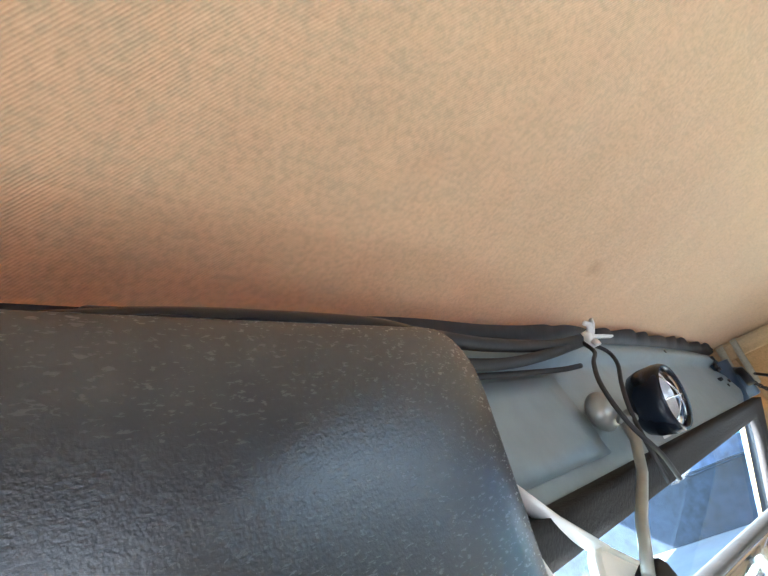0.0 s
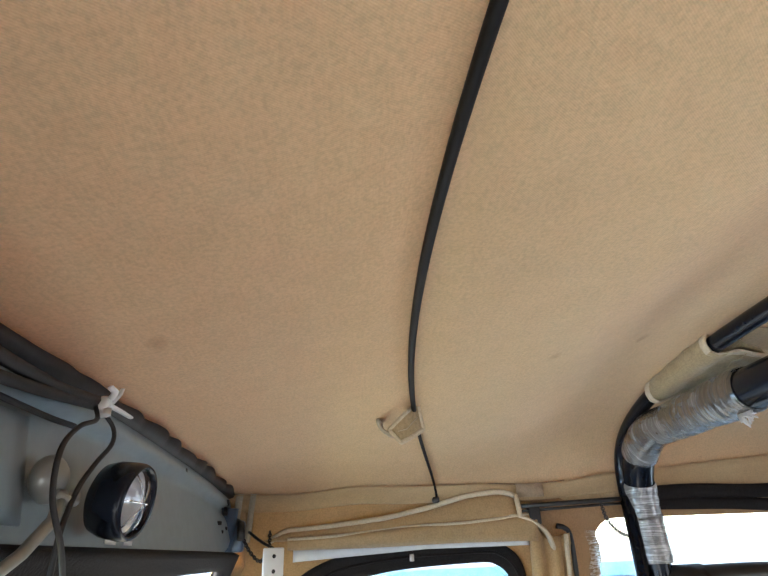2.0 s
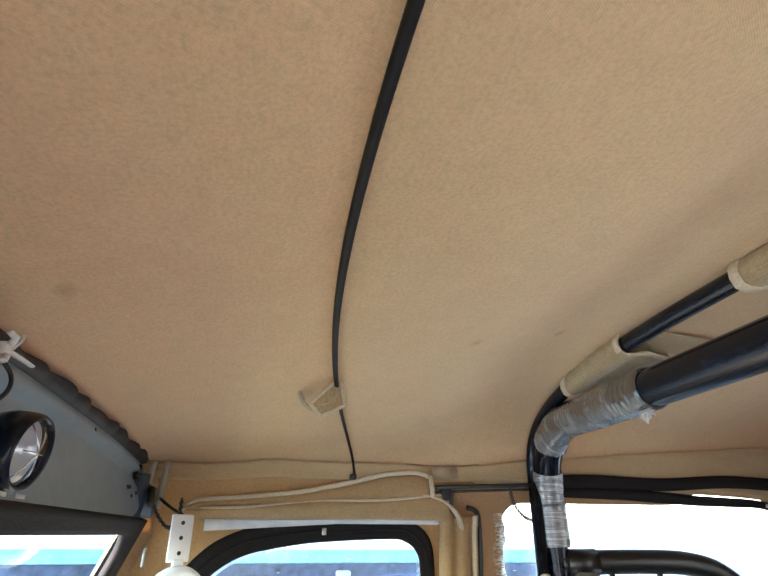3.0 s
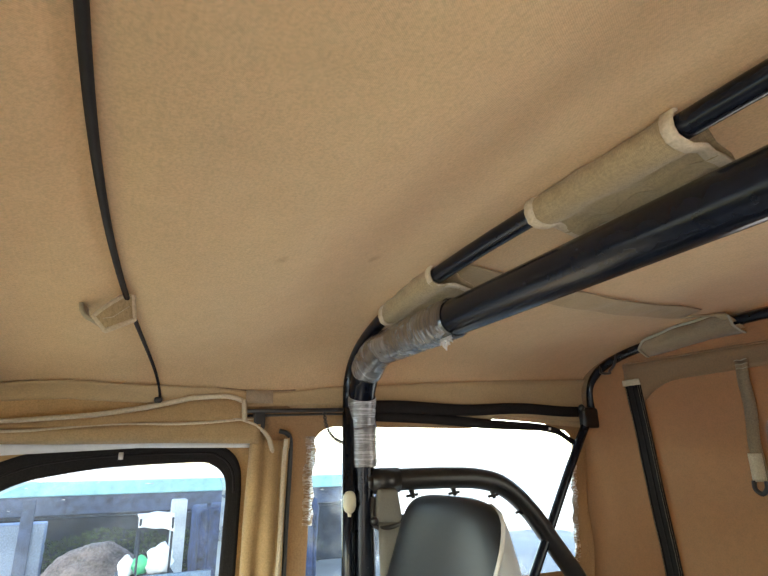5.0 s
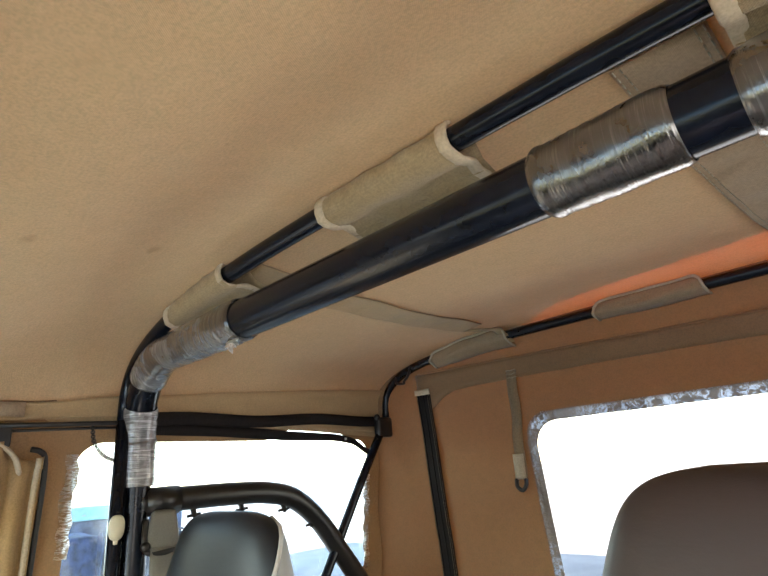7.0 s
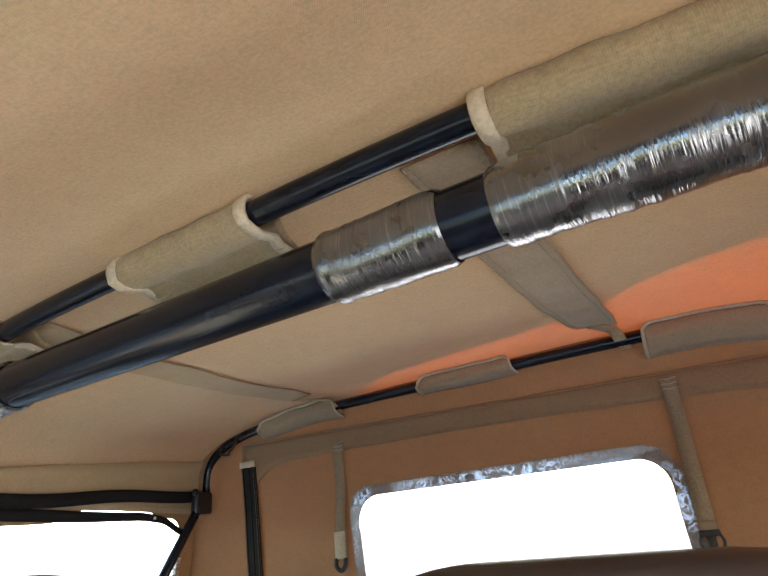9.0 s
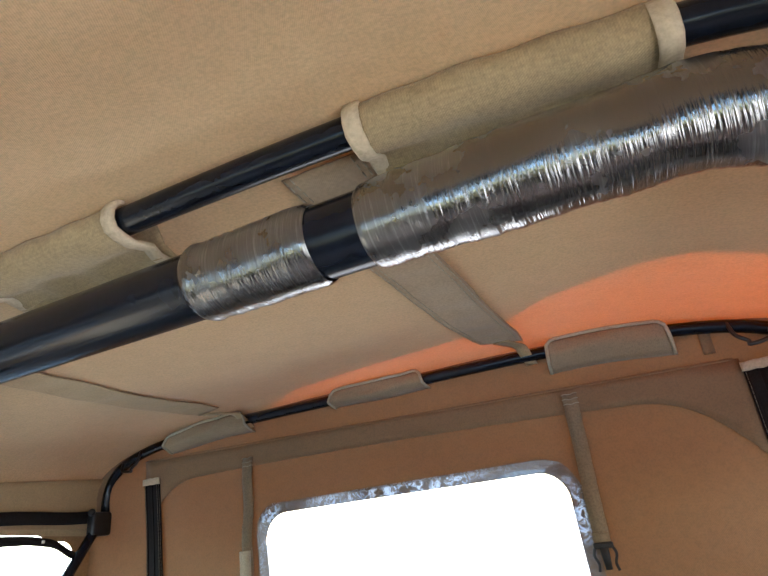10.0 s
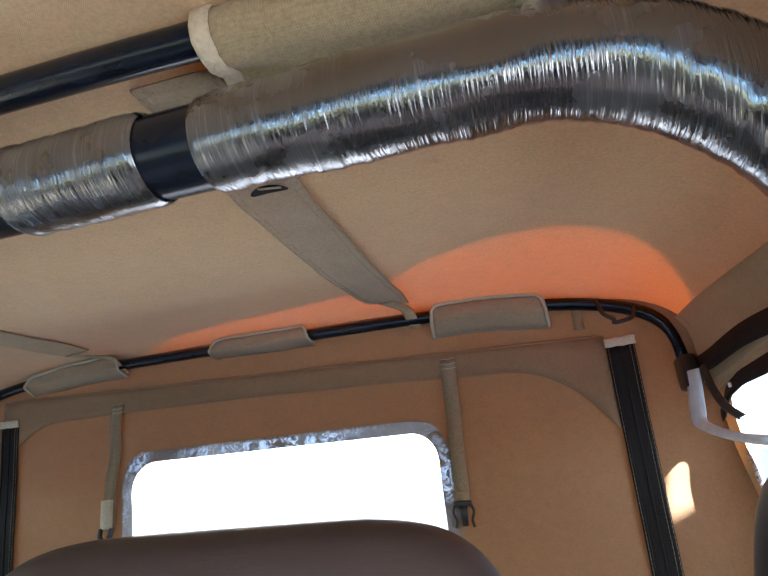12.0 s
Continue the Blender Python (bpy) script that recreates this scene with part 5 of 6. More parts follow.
def make_visor():
    v = thing("sun_visor", (-0.43, 0.684, 1.47), "black padded leatherette sun visor hanging from the header", "sun visor")
    o = rounded(-0.60, -0.172, 1.470, 1.655, (0.02, 0.02, 0.030, 0.03), 8)
    lean = lambda z: 0.686 + (1.652 - z) * 0.15
    c = (-0.43, 1.56)
    bm = bmesh.new()
    prof = [(0.0, 0.0), (0.25, 0.0), (0.5, 0.0), (0.7, 0.0), (0.82, -0.0004), (0.90, -0.001), (0.965, -0.003), (0.99, -0.006), (1.0, -0.011), (0.99, -0.016), (0.965, -0.019), (0.7, -0.021), (0.0, -0.021)]
    rows = []
    for f, d in prof:
        f = max(f, 0.001)
        rows.append([Vector((c[0] + (p[0] - c[0]) * f, lean(c[1] + (p[1] - c[1]) * f) - 0.011 - d - 0.006 * math.cos(math.pi * min(1, f) / 2), c[1] + (p[1] - c[1]) * f)) for p in o])
    grid(bm, rows, closed=True)
    part("pad", bm, M_LEATHER_VISOR, v, "grained black pad")
    bm = bmesh.new()
    tube(bm, [(p[0], lean(p[1]), p[1]) for p in rounded(-0.599, -0.173, 1.471, 1.654, (0.02, 0.02, 0.030, 0.03), 8)], 0.0028, 6, closed=True)
    part("welt", bm, M_RUBBER, v, "welted edge")
    bm = bmesh.new()
    tube(bm, catmull([(-0.58, 0.686, 1.650), (-0.40, 0.686, 1.650), (-0.355, 0.686, 1.6515), (-0.325, 0.686, 1.6545), (-0.290, 0.687, 1.6565), (-0.235, 0.688, 1.6570), (-0.205, 0.690, 1.6550), (-0.19, 0.693, 1.651)], 8), 0.0050, 12)
    part("pivot_rod", bm, M_BLACK, v, "shiny black pivot rod")
    for x in (-0.56, -0.33):
        part("bracket", box((0.02, 0.05, 0.012), (x, 0.712, 1.656), 0.003), M_DARKTUBE, v)


def make_lamp():
    l = thing("cabin_lamp", (0.085, 0.722, 1.60), "round black cabin lamp with a chrome lens on a steel bracket", "lamp")
    c = Vector((0.095, 0.690, 1.601))
    aim = Vector((-0.08, -0.98, -0.17)).normalized()
    q = aim.to_track_quat("Z", "Y").to_matrix().to_4x4()
    q = Matrix.Translation(c) @ q @ Matrix.Scale(0.88, 4)

    def lathe(prof, seg=32):
        bm = bmesh.new()
        rows = [[q @ Vector((r * math.cos(2 * math.pi * k / seg), r * math.sin(2 * math.pi * k / seg), z)) for k in range(seg)] for r, z in prof]
        grid(bm, rows, closed=True)
        return bm
    part("housing", lathe([(0.004, -0.025), (0.020, -0.024), (0.028, -0.019), (0.031, -0.010), (0.032, 0.004), (0.0315, 0.010), (0.0295, 0.0135), (0.0272, 0.0125), (0.0260, 0.006), (0.0260, 0.0)]), M_BLACK, l, "glossy black housing")
    part("reflector", lathe([(0.0260, 0.004), (0.022, -0.006), (0.014, -0.014), (0.006, -0.018), (0.0005, -0.018)]), M_REFLECT, l, "chrome reflector whitened with painted window reflections")
    part("lens", lathe([(0.0265, 0.009), (0.022, 0.0130), (0.014, 0.0158), (0.006, 0.0165), (0.0005, 0.0168)]), M_LENS, l, "clear dished lens").visible_shadow = False
    bm = bmesh.new()
    tube(bm, [q @ Vector((0, 0, -0.016)), q @ Vector((0, 0, -0.002))], [0.005, 0.0035], 10)
    part("bulb", bm, M_WHITE, l, "small white bulb")
    for k in range(3):
        a = math.pi * k / 3
        bm = bmesh.new()
        tube(bm, [q @ Vector((r * math.cos(a), r * math.sin(a), 0.0167 - 0.0085 * (r / 0.0265) ** 2)) for r in np.linspace(-0.024, 0.024, 9)], 0.0007, 5)
        part("lens_rib", bm, M_CHROME, l)
    b = thing("lamp_bracket", (0.0, 0.716, 1.56), "dull steel ball bracket with a stem on the header", "bracket")
    bm = bmesh.new()
    bmesh.ops.create_uvsphere(bm, u_segments=20, v_segments=12, radius=0.0150, matrix=Matrix.Translation((0.022, 0.712, 1.608)) @ Matrix.Diagonal((1.05, 0.7, 1.0, 1)))
    part("ball", bm, M_GREYMETAL, b, "dull steel ball")
    bm = bmesh.new()
    tube(bm, [(0.010, 0.700, 1.598), (0.016, 0.696, 1.594), (0.026, 0.696, 1.595), (0.034, 0.700, 1.600)], 0.0036, 10)
    part("clamp", bm, M_GREYMETAL, b, "dull metal clamp")
    bm = bmesh.new()
    tube(bm, [(0.018, 0.700, 1.598), (0.000, 0.694, 1.582), (-0.035, 0.689, 1.564), (-0.080, 0.687, 1.545), (-0.105, 0.688, 1.525)], [0.0038, 0.0036, 0.0034, 0.0033, 0.0033], 12)
    part("stem", bm, M_GREYMETAL, b, "dull olive-grey stem")
    m = thing("rear_view_mirror", (0.0, 0.69, 1.46), "black-backed rear-view mirror on its stem", "mirror")
    bm = box((0.23, 0.022, 0.055), (0.045, 0.690, 1.472), 0.010, 4, Matrix.Rotation(radians(-12), 4, "Z"))
    part("mirror_case", bm, M_RUBBER, m)
    bm = box((0.215, 0.003, 0.046), (0.043, 0.677, 1.472), 0.001, 1, Matrix.Rotation(radians(-12), 4, "Z"))
    part("mirror_glass", bm, M_CHROME, m, "mirror glass")
    bm = bmesh.new()
    tube(bm, [(-0.100, 0.688, 1.524), (-0.085, 0.690, 1.505), (-0.05, 0.692, 1.488)], 0.009, 10)
    part("swivel", bm, M_RUBBER, m)


def make_wires():
    w = thing("wire_loom", (-0.05, 0.72, 1.66), "dark cable loom tied along the windscreen header", "cable")
    runs = (([(-0.30, 0.716, 1.668), (-0.20, 0.716, 1.664), (-0.15, 0.713, 1.653), (-0.09, 0.711, 1.650), (-0.02, 0.712, 1.656), (0.04, 0.714, 1.664), (0.085, 0.716, 1.670)], 0.0040, M_RUBBER),
            ([(-0.30, 0.713, 1.672), (-0.19, 0.712, 1.671), (-0.10, 0.712, 1.664), (0.0, 0.713, 1.664), (0.07, 0.714, 1.671)], 0.0045, M_RUBBER),
            ([(0.066, 0.712, 1.666), (0.054, 0.704, 1.653), (0.016, 0.697, 1.640), (-0.016, 0.690, 1.620), (-0.026, 0.684, 1.592), (-0.014, 0.680, 1.568), (0.006, 0.684, 1.55)], 0.0017, M_RUBBER),
            ([(0.074, 0.712, 1.666), (0.084, 0.704, 1.654), (0.078, 0.700, 1.640), (0.052, 0.698, 1.622), (0.024, 0.694, 1.602), (0.004, 0.690, 1.577), (0.002, 0.690, 1.55)], 0.0017, M_RUBBER),
            ([(-0.155, 0.722, 1.648), (-0.05, 0.722, 1.6475), (0.02, 0.722, 1.648), (0.06, 0.722, 1.650)], 0.0022, M_RUBBER))
    for pts, r, mat in runs:
        bm = bmesh.new()
        tube(bm, catmull(pts, 8), r, 8)
        part("cable", bm, mat, w)
    z = thing("cable_tie", (0.072, 0.712, 1.66), "white nylon cable tie knotted round the loom", "cable tie")
    bm = box((0.011, 0.010, 0.015), (0.072, 0.708, 1.667), 0.003, 2, Matrix.Rotation(radians(20), 4, "Y"))
    part("tie_head", bm, M_WHITE, z)
    for a, b, c in (((0.072, 0.705, 1.668), (0.088, 0.702, 1.667), (0.106, 0.700, 1.666)), ((0.072, 0.705, 1.671), (0.068, 0.700, 1.677), (0.057, 0.700, 1.678)), ((0.074, 0.704, 1.670), (0.079, 0.701, 1.678), (0.080, 0.700, 1.683)), ((0.068, 0.704, 1.664), (0.060, 0.700, 1.658), (0.053, 0.698, 1.657))):
        bm = bmesh.new()
        tube(bm, [a, b, c], [0.0034, 0.0030, 0.0024], 6, flat=0.5)
        part("tie_tail", bm, M_WHITE, z)


def make_small_things():
    # white plate and ring near the right pillar
    h = thing("hanging_ring", (0.596, 0.638, 1.41), "white plastic plate with a white hanging ring", "hand ring")
    m = Matrix.Rotation(radians(-58), 4, "Z")
    pl = part("plate", box((0.035, 0.005, 0.066), (0.596, 0.638, 1.5405), 0.002, 2, m), M_WHITE, h, "white drilled plate")
    for z in (1.5615, 1.5405, 1.5195):
        nrm = m @ Vector((0, -1, 0))
        bm = bmesh.new()
        p = Vector((0.596, 0.638, z))
        tube(bm, [p + nrm * 0.002, p + nrm * 0.0040], [0.0034, 0.0024], 10)
        part("screw", bm, M_DARKTUBE, pl)
    bm = box((0.018, 0.006, 0.020), (0.595, 0.637, 1.5015), 0.002, 2, m)
    part("neck", bm, M_WHITE, h)
    ax, up = m @ Vector((1, 0, 0)), Vector((0, 0, 1))
    c = Vector((0.593, 0.634, 1.4535))
    bm = bmesh.new()
    tube(bm, [c + ax * (0.0415 * math.cos(a)) + up * (0.0415 * math.sin(a)) for a in np.linspace(0, 2 * math.pi, 41)[:-1]], 0.0085, 14, closed=True)
    part("ring", bm, M_WHITE, h, "thick white ring")
    bm = bmesh.new()
    tube(bm, catmull([(0.600, 0.640, 1.573), (0.636, 0.664, 1.584), (0.672, 0.690, 1.600)], 6), 0.0024, 8)
    part("hook", bm, M_DARKTUBE, h, "black wire hook")
    # black chains
    for name_at, pts in (((0.70, 0.69, 1.50), [(0.672, 0.706, 1.604), (0.668, 0.690, 1.575), (0.660, 0.668, 1.555), (0.662, 0.655, 1.57), (0.672, 0.655, 1.60)]), ((0.70, 0.03, 1.57), [(0.700, 0.055, 1.628), (0.702, 0.048, 1.60), (0.704, 0.028, 1.578), (0.704, 0.002, 1.572), (0.703, -0.004, 1.590), (0.702, -0.004, 1.612)])):
        ch = thing("chain", name_at, "thin blackened chain hanging from the canopy rail", "chain", group="chains")
        line = catmull(pts, 8)
        bm = bmesh.new()
        for i in range(0, len(line) - 1, 1):
            a, b = line[i], line[i + 1]
            d = (b - a).normalized()
            side = d.cross(Vector((0.3, 0.8, 0.5) if i % 2 else (0.8, -0.3, 0.5))).normalized()
            mid, ln = (a + b) / 2, (b - a).length * 0.75
            tube(bm, [mid + d * (ln * math.cos(t)) + side * (0.0030 * math.sin(t)) for t in np.linspace(0, 2 * math.pi, 11)[:-1]], 0.0011, 5, closed=True)
        part("links", bm, M_DARKTUBE, ch)
    # white tag hanging by two ribbons between visor and glass
    t = thing("hanging_tag", (-0.18, 0.705, 1.47), "white tag hanging on two ribbons from a gold clip", "tag")
    for a, b in (((-0.172, 0.702, 1.590), (-0.104, 0.704, 1.541)), ((-0.180, 0.702, 1.574), (-0.150, 0.705, 1.515))):
        a, b = Vector(a), Vector(b)
        bm = bmesh.new()
        tube(bm, [a, a.lerp(b, 0.5) + Vector((0, 0.001, -0.0015)), b], 0.0052, 10, flat=0.35)
        part("ribbon", bm, M_WHITE, t, "flat white ribbon")
    part("clip", box((0.014, 0.008, 0.022), (-0.172, 0.702, 1.600), 0.002, 2, Matrix.Rotation(radians(15), 4, "Y")), M_GOLD, t, "gold foil clip")
    part("card", box((0.090, 0.012, 0.075), (-0.092, 0.704, 1.492), 0.010, 4, Matrix.Rotation(radians(30), 4, "Y")), M_WHITE, t, "white card")


# ---- seats ----
def loft(sections, seg=40, power=3.2):
    """Stack rounded sections: (z, x, y, half width, half depth)."""
    bm = bmesh.new()
    rows = []
    for z, x, y, w, d in sections:
        rows.append([Vector((x + w * math.copysign(abs(math.cos(a)) ** (2 / power), math.cos(a)), y + d * math.copysign(abs(math.sin(a)) ** (2 / power), math.sin(a)), z)) for a in np.linspace(0, 2 * math.pi, seg + 1)[:-1]])
    vs = grid(bm, rows, closed=True)
    bm.faces.new(vs[0][::-1]), bm.faces.new(vs[-1])
    return bm


def make_seat(x, y, top, face, side, label):
    s = thing("car_seat", (x, y, 0.55), label, "car seat", group="front seats")
    part("cushion", box((0.46, 0.48, 0.16), (x, y + 0.28, 0.80), 0.05, 5), face, s, "padded seat cushion")
    part("plinth", box((0.40, 0.40, 0.18), (x, y + 0.28, 0.64), 0.02), M_DARKTUBE, s, "black seat frame")
    h = top - 0.86
    prof = [(0.0, 0.215, 0.060), (0.25, 0.225, 0.062), (0.55, 0.222, 0.058), (0.72, 0.200, 0.054), (0.82, 0.176, 0.050), (0.90, 0.152, 0.047), (0.94, 0.139, 0.044), (0.965, 0.126, 0.040), (0.983, 0.108, 0.034), (0.994, 0.084, 0.026), (1.0, 0.055, 0.016)]
    lean = lambda f: y + 0.032 - 0.055 * f
    if side is face:
        prof = prof[:5] + [(0.90, 0.158, 0.047), (0.945, 0.146, 0.044), (0.972, 0.134, 0.040), (0.988, 0.119, 0.034), (0.996, 0.101, 0.026), (1.0, 0.080, 0.016)]
    prof = [(min(1.0, p.x), p.y, p.z * (0.55 if side is not face else 0.74)) for p in catmull(prof, 4)]
    part("backrest", loft([(0.86 + h * f, x, lean(f), w, d) for f, w, d in prof]), face, s, "seat back shell")
    if side is not face:
        for q in (-1,):
            rows, seam = [], []
            fine = [(f, float(np.interp(f, [p[0] for p in prof], [p[1] for p in prof])), float(np.interp(f, [p[0] for p in prof], [p[2] for p in prof]))) for f in np.linspace(0.3, 0.985, 40)]
            for f, w, d in fine:
                row = []
                for v in np.linspace(-0.86, 0.80 - 1.5 * max(0.0, (f - 0.80) / 0.185) ** 2.2, 9):
                    row.append(Vector((x + q * (w * (1 - abs(v) ** 3.2) ** (1 / 3.2) + 0.0025), lean(f) + v * d, 0.86 + h * f)))
                rows.append(row)
                seam.append(row[-1])
            part("side_panel", sheet(rows, 0.002), side, s, "pale grey side panel")
            bm = bmesh.new()
            tube(bm, seam, 0.0030, 8)
            part("piping", bm, M_PIPING, s, "pale piped seam")


make_windscreen()
make_visor()
make_lamp()
make_wires()
make_small_things()
make_seat(0.478, -0.062, 1.480, M_LEATHER, M_LEATHER_SIDE, "high-backed black leatherette seat with pale sides and piping")
make_seat(-0.298, -0.010, 1.511, M_LEATHER_BROWN, M_LEATHER_BROWN, "high-backed dark brown leatherette seat")


# ---- outside ----
def make_outside():
    # unseen sheet over the car's front: shades the canvas but for a rear strip
    m_sheet = dirty("grey_shade_sheet", (0.35, 0.35, 0.36), 0.6, big=1.0)
    over_car = ((1.5, -0.91), (0.30, -0.645), (0.22, -0.612), (0.10, -0.556), (-0.035, -0.522), (-0.20, -0.490), (-0.325, -0.450), (-0.425, -0.345), (-0.493, -0.302), (-0.547, -0.278), (-0.607, -0.260), (-0.677, -0.264), (-0.741, -0.30), (-0.79, -0.37), (-0.86, -0.44), (-0.893, -0.375), (-0.975, -0.255), (-1.00, -0.235), (-1.045, -0.25), (-1.06, -0.30), (-6.0, -0.50), (-6.0, 0.84), (-0.60, 0.868), (-0.26, 0.872), (1.5, 1.11))
    # a second unseen sheet, added only to darken the yard and right windows
    beside = ((1.48, -7.0), (9.0, -7.0), (9.0, 6.0), (1.48, 6.0))
    for outline, zr, label in ((over_car, 2.35, "unseen sheet that shades the canvas roof"), (beside, 3.3, "unseen sheet that darkens the right side of the yard")):
        k = (zr - 1.81) / SUN.z
        corners = [Vector(p) + Vector((SUN.x * k, SUN.y * k)) for p in outline]
        n = len(corners)
        bm = bmesh.new()
        lo = [bm.verts.new((c.x, c.y, zr)) for c in corners]
        hi = [bm.verts.new((c.x, c.y, zr + 0.06)) for c in corners]
        bm.faces.new(lo), bm.faces.new(hi[::-1])
        for i in range(n):
            bm.faces.new((lo[i], lo[(i + 1) % n], hi[(i + 1) % n], hi[i]))
        tagged(part("shade_sheet", bm, m_sheet, smooth=False), label, "roof", kind="structure")

    # pale blue boundary wall with dark lower band, across the yard
    m_pale = dirty("pale_blue_wall_paint", (0.20, 0.42, 0.50), 0.8, spread=0.25, big=0.8, fine=9.0)
    m_dark = dirty("blue_grey_wall_paint", (0.050, 0.070, 0.125), 0.8, spread=0.6, big=0.7, fine=8.0)
    m_low = dirty("dark_wall_foot", (0.014, 0.020, 0.034), 0.85, spread=0.6, big=0.8, fine=9.0)
    WL, WY = 14.4, 3.1
    w = thing("boundary_wall", (9.3, 3.1, 0.0), "low boundary wall with pale blue coping and dark base", "wall", "structure")
    part("base", box((0.3, WL, 1.14), (9.3, WY, 0.57), 0.02), m_dark, w, "dark blue-grey lower wall", smooth=False)
    part("coping", box((0.36, WL, 0.20), (9.3, WY, 1.235), 0.02), m_pale, w, "pale blue coping", smooth=False)
    part("ledge", box((0.10, WL, 0.03), (9.12, WY, 0.875), 0.008), m_low, w, "thin dark ledge", smooth=False)
    part("foot", box((0.03, WL, 0.84), (9.135, WY, 0.42), 0.008), m_low, w, "darker foot of the wall", smooth=False)
    # rubble mound
    bm = bmesh.new()
    bmesh.ops.create_icosphere(bm, subdivisions=5, radius=1.0)
    for v in bm.verts:
        d = 1 + 0.07 * noise.noise(v.co * 2.2) + 0.035 * noise.noise(v.co * 7) + 0.025 * noise.noise(v.co * 17)
        v.co = Vector((7.6 + v.co.x * 0.55 * d, 0.43 + v.co.y * 0.64 * d, max(-0.02, v.co.z * 0.655 * d)))
    tagged(part("rubble_mound", bm, dirty("brown_rubble", (0.150, 0.112, 0.100), 0.95, spread=0.6, big=6.0, fine=30.0, bump=0.8)), "brown mound of earth and rubble beside the wall", "mound", kind="stuff")
    # hedge in front of the wall: many small leaves
    random.seed(8)
    bm = bmesh.new()
    for k in range(7500):
        c = Vector((8.5 + random.gauss(0, 0.16), random.uniform(-2.6, 1.1), 0.0))
        c.z = random.uniform(0.1, 0.69 + 0.10 * noise.noise(Vector((c.y * 1.7, 0, 0))) + 0.05 * noise.noise(Vector((c.y * 6, 3, 0))))
        a, b = Vector((random.gauss(0, 1), random.gauss(0, 1), random.gauss(0, 1))).normalized(), Vector((random.gauss(0, 1), random.gauss(0, 1), random.gauss(0, 1))).normalized()
        w = a.cross(b).normalized()
        bm.faces.new([bm.verts.new(c + p) for p in (-a * 0.022, w * 0.011, a * 0.025, -w * 0.011)])
    tagged(part("hedge", bm, dirty("hedge_leaves", (0.055, 0.075, 0.040), 0.8, spec=0.05, spread=0.6, fine=12.0), smooth=False), "low dark green hedge before the boundary wall", "hedge", kind="stuff")
    # low pale blue rail across the front of the yard
    m_rail = dirty("chalky_blue_rail_paint", (0.10, 0.17, 0.26), 0.7, spread=0.3)
    r = thing("yard_rail", (6.3, 0.4, 0.0), "low chalky blue painted rail on short posts", "rail")
    part("beam", box((0.06, 2.4, 0.07), (6.3, 0.5, 0.43), 0.01), m_rail, r, smooth=False)
    for y in (-0.55, 0.5, 1.55):
        part("post", box((0.05, 0.05, 0.40), (6.3, y, 0.20), 0.006), m_rail, r, smooth=False)
    # white post
    p = thing("concrete_post", (7.0, -0.44, 0.0), "whitewashed square concrete post", "post")
    part("shaft", box((0.16, 0.17, 1.15), (7.0, -0.40, 0.575), 0.02), dirty("whitewash", (0.40, 0.44, 0.50), 0.85, spread=0.2), p, smooth=False)
    # gate pier with a darker joint down its face
    p = thing("gate_pier", (8.2, 1.32, 0.0), "wide pale blue-grey gate pier before the wall", "pier")
    part("shaft", box((0.30, 0.60, 0.88), (8.2, 1.32, 0.44), 0.02), dirty("blue_grey_plaster", (0.17, 0.215, 0.30), 0.85, spread=0.3, big=2.0), p, smooth=False)
    part("joint", box((0.03, 0.14, 1.16), (8.04, 1.23, 0.58), 0.008), m_dark, p, "dark upright strip on the pier", smooth=False)
    # covered handcart stalls
    m_tarp = dirty("dark_blue_tarpaulin", (0.012, 0.026, 0.075), 0.8, spread=0.9, big=3.0, fine=14.0, bump=0.4)
    m_bits = [dirty("white_sacks", (0.66, 0.67, 0.70), 0.8), dirty("bright_blue_plastic", (0.04, 0.28, 0.62), 0.4), dirty("green_plastic", (0.03, 0.50, 0.22), 0.4)]
    st = thing("market_stall", (7.4, -1.35, 0.0), "stall covered with dark blue tarpaulin", "stall")
    bm = box((1.0, 1.5, 1.05), (7.4, -1.40, 0.53), 0.12, 4)
    bmesh.ops.subdivide_edges(bm, edges=bm.edges[:], cuts=2, use_grid_fill=True)
    for v in bm.verts:
        v.co += Vector((noise.noise(v.co * 3), noise.noise(v.co * 3 + Vector((5, 0, 0))), noise.noise(v.co * 3 + Vector((0, 7, 0))))) * 0.06
    part("tarpaulin", bm, m_tarp, st)
    for y in (-0.72, -2.05):
        bm = bmesh.new()
        tube(bm, [(6.85, y, 0.0), (6.85, y, 1.1)], 0.025, 8)
        part("pole", bm, m_tarp, st)
    # small stall with a white board on top and goods on its deck
    sm = thing("market_stall", (6.55, -0.10, 0.0), "small stall with a white plastic sheet on four poles", "stall")
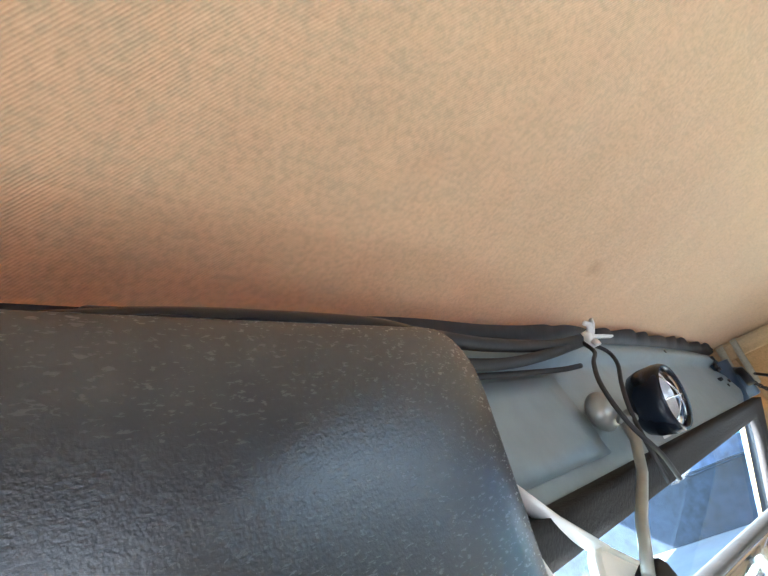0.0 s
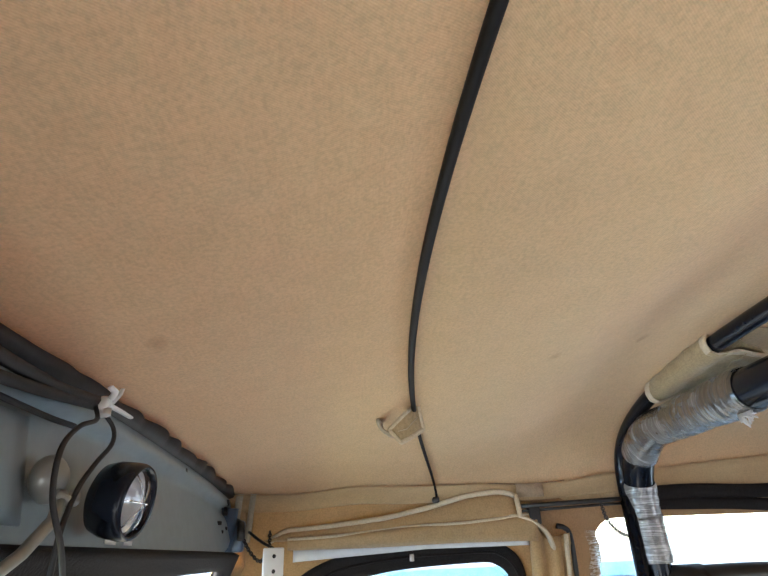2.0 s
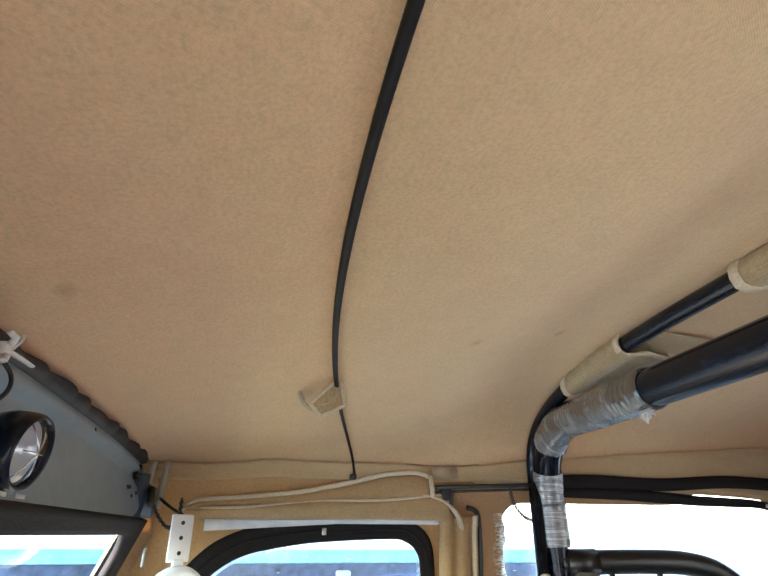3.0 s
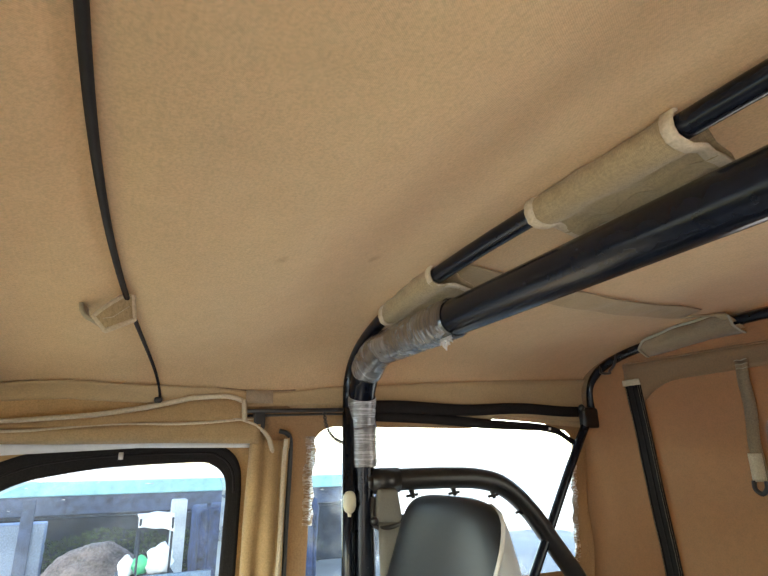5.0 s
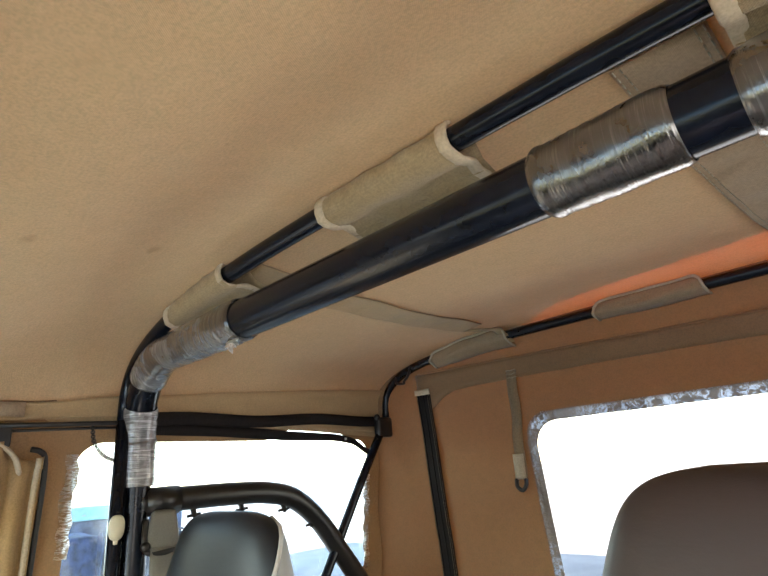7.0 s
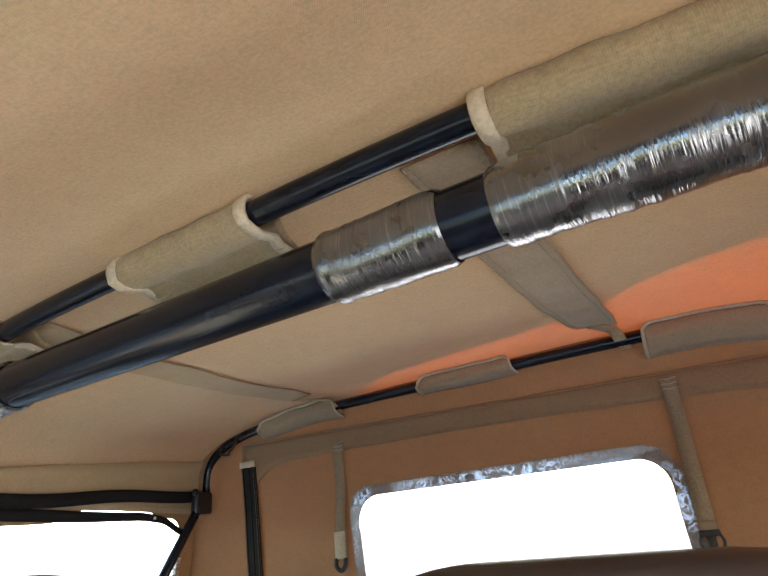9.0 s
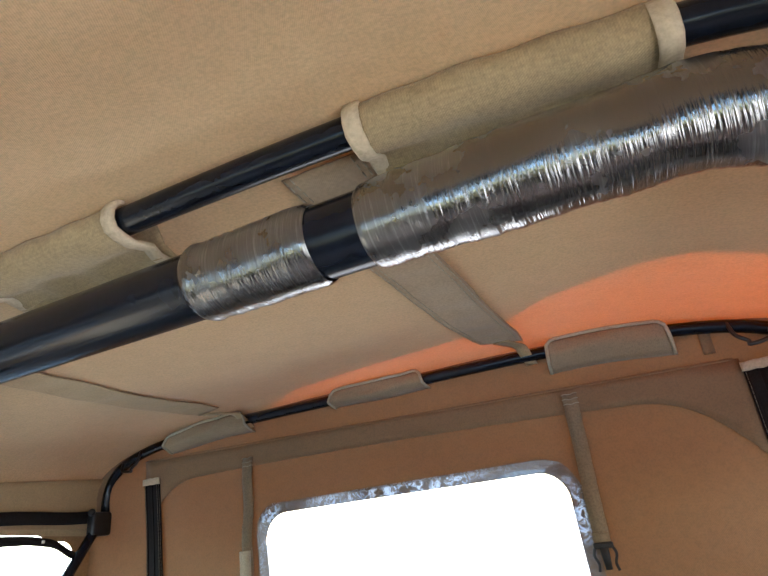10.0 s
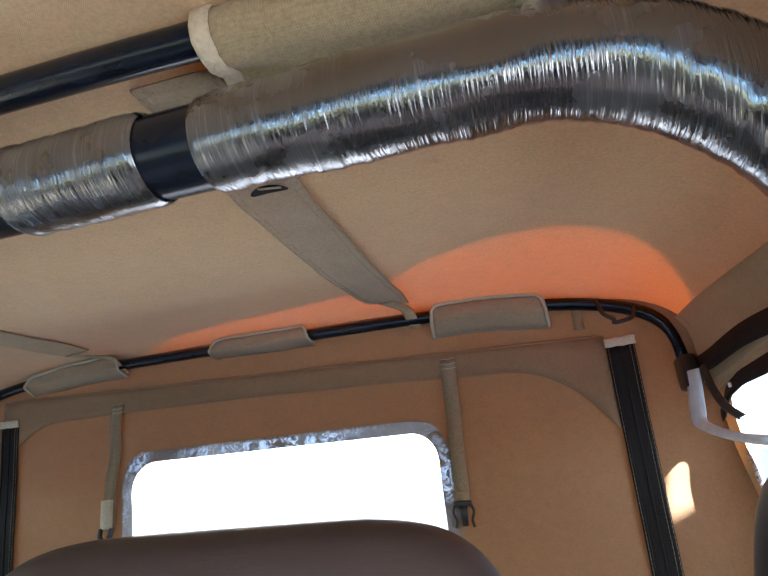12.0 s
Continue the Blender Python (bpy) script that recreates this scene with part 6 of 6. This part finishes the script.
    rows = [[Vector((6.34 + 0.42 * j / 8, 0.06 - 0.36 * k / 16, 1.035 - 0.05 * (k / 16 - 0.6) ** 2 - (0.10 + 0.06 * k / 16) * (j == 0) - 0.04 * (j == 1) + 0.006 * math.sin(k * 0.7 + j))) for j in range(9)] for k in range(17)]
    part("roof_sheet", sheet(rows, 0.006), m_bits[0], sm, "white plastic sheet draped over the poles")
    part("deck", box((0.44, 0.56, 0.03), (6.55, -0.06, 0.44), 0.008), m_low, sm, "dark wooden deck", smooth=False)
    for dx in (-0.19, 0.19):
        for dy in (-0.28, 0.04):
            bm = bmesh.new()
            tube(bm, [(6.55 + dx, dy, 0.0), (6.55 + dx, dy, 1.0)], 0.012, 8)
            part("pole", bm, m_low, sm)
    for (y, r, kind, label) in ((-0.20, 0.135, 0, "knotted white sack on the stall deck"), (-0.005, 0.085, 2, "green plastic bundle on the stall deck"), (0.13, 0.085, 0, "small white sack on the stall deck")):
        bm = bmesh.new()
        bmesh.ops.create_icosphere(bm, subdivisions=3, radius=r)
        for v in bm.verts:
            v.co = v.co * (1 + 0.5 * noise.noise(v.co * 14 + Vector((y * 40, 0, 0))))
            v.co.z = max(v.co.z, -r * 0.75) * (1.25 if v.co.z > 0 else 1.0)
        bmesh.ops.translate(bm, vec=(6.50, y, 0.455 + r * 0.75), verts=bm.verts[:])
        tagged(part("sack", bm, m_bits[kind]), label, "sack", "sacks")
    random.seed(4)
    for k in range(9):
        y, z, r = random.uniform(-1.7, 0.1), 0.0, random.uniform(0.10, 0.22)
        bm = bmesh.new()
        bmesh.ops.create_icosphere(bm, subdivisions=3, radius=r)
        for v in bm.verts:
            v.co = v.co * (1 + 0.2 * noise.noise(v.co * 9 + Vector((k, 0, 0))))
            v.co = Vector((v.co.x, v.co.y * 1.2, max(v.co.z, -r * 0.7)))
        bmesh.ops.translate(bm, vec=(6.5 + random.uniform(-0.2, 0.3), y, r * 0.7), verts=bm.verts[:])
        tagged(part("sack", bm, m_bits[(0, 0, 1, 2)[k % 4]]), ("bulging white sack on the ground", "bulging white sack on the ground", "bright blue plastic bundle on the ground", "green plastic bundle on the ground")[k % 4], "sack", "sacks")


make_outside()
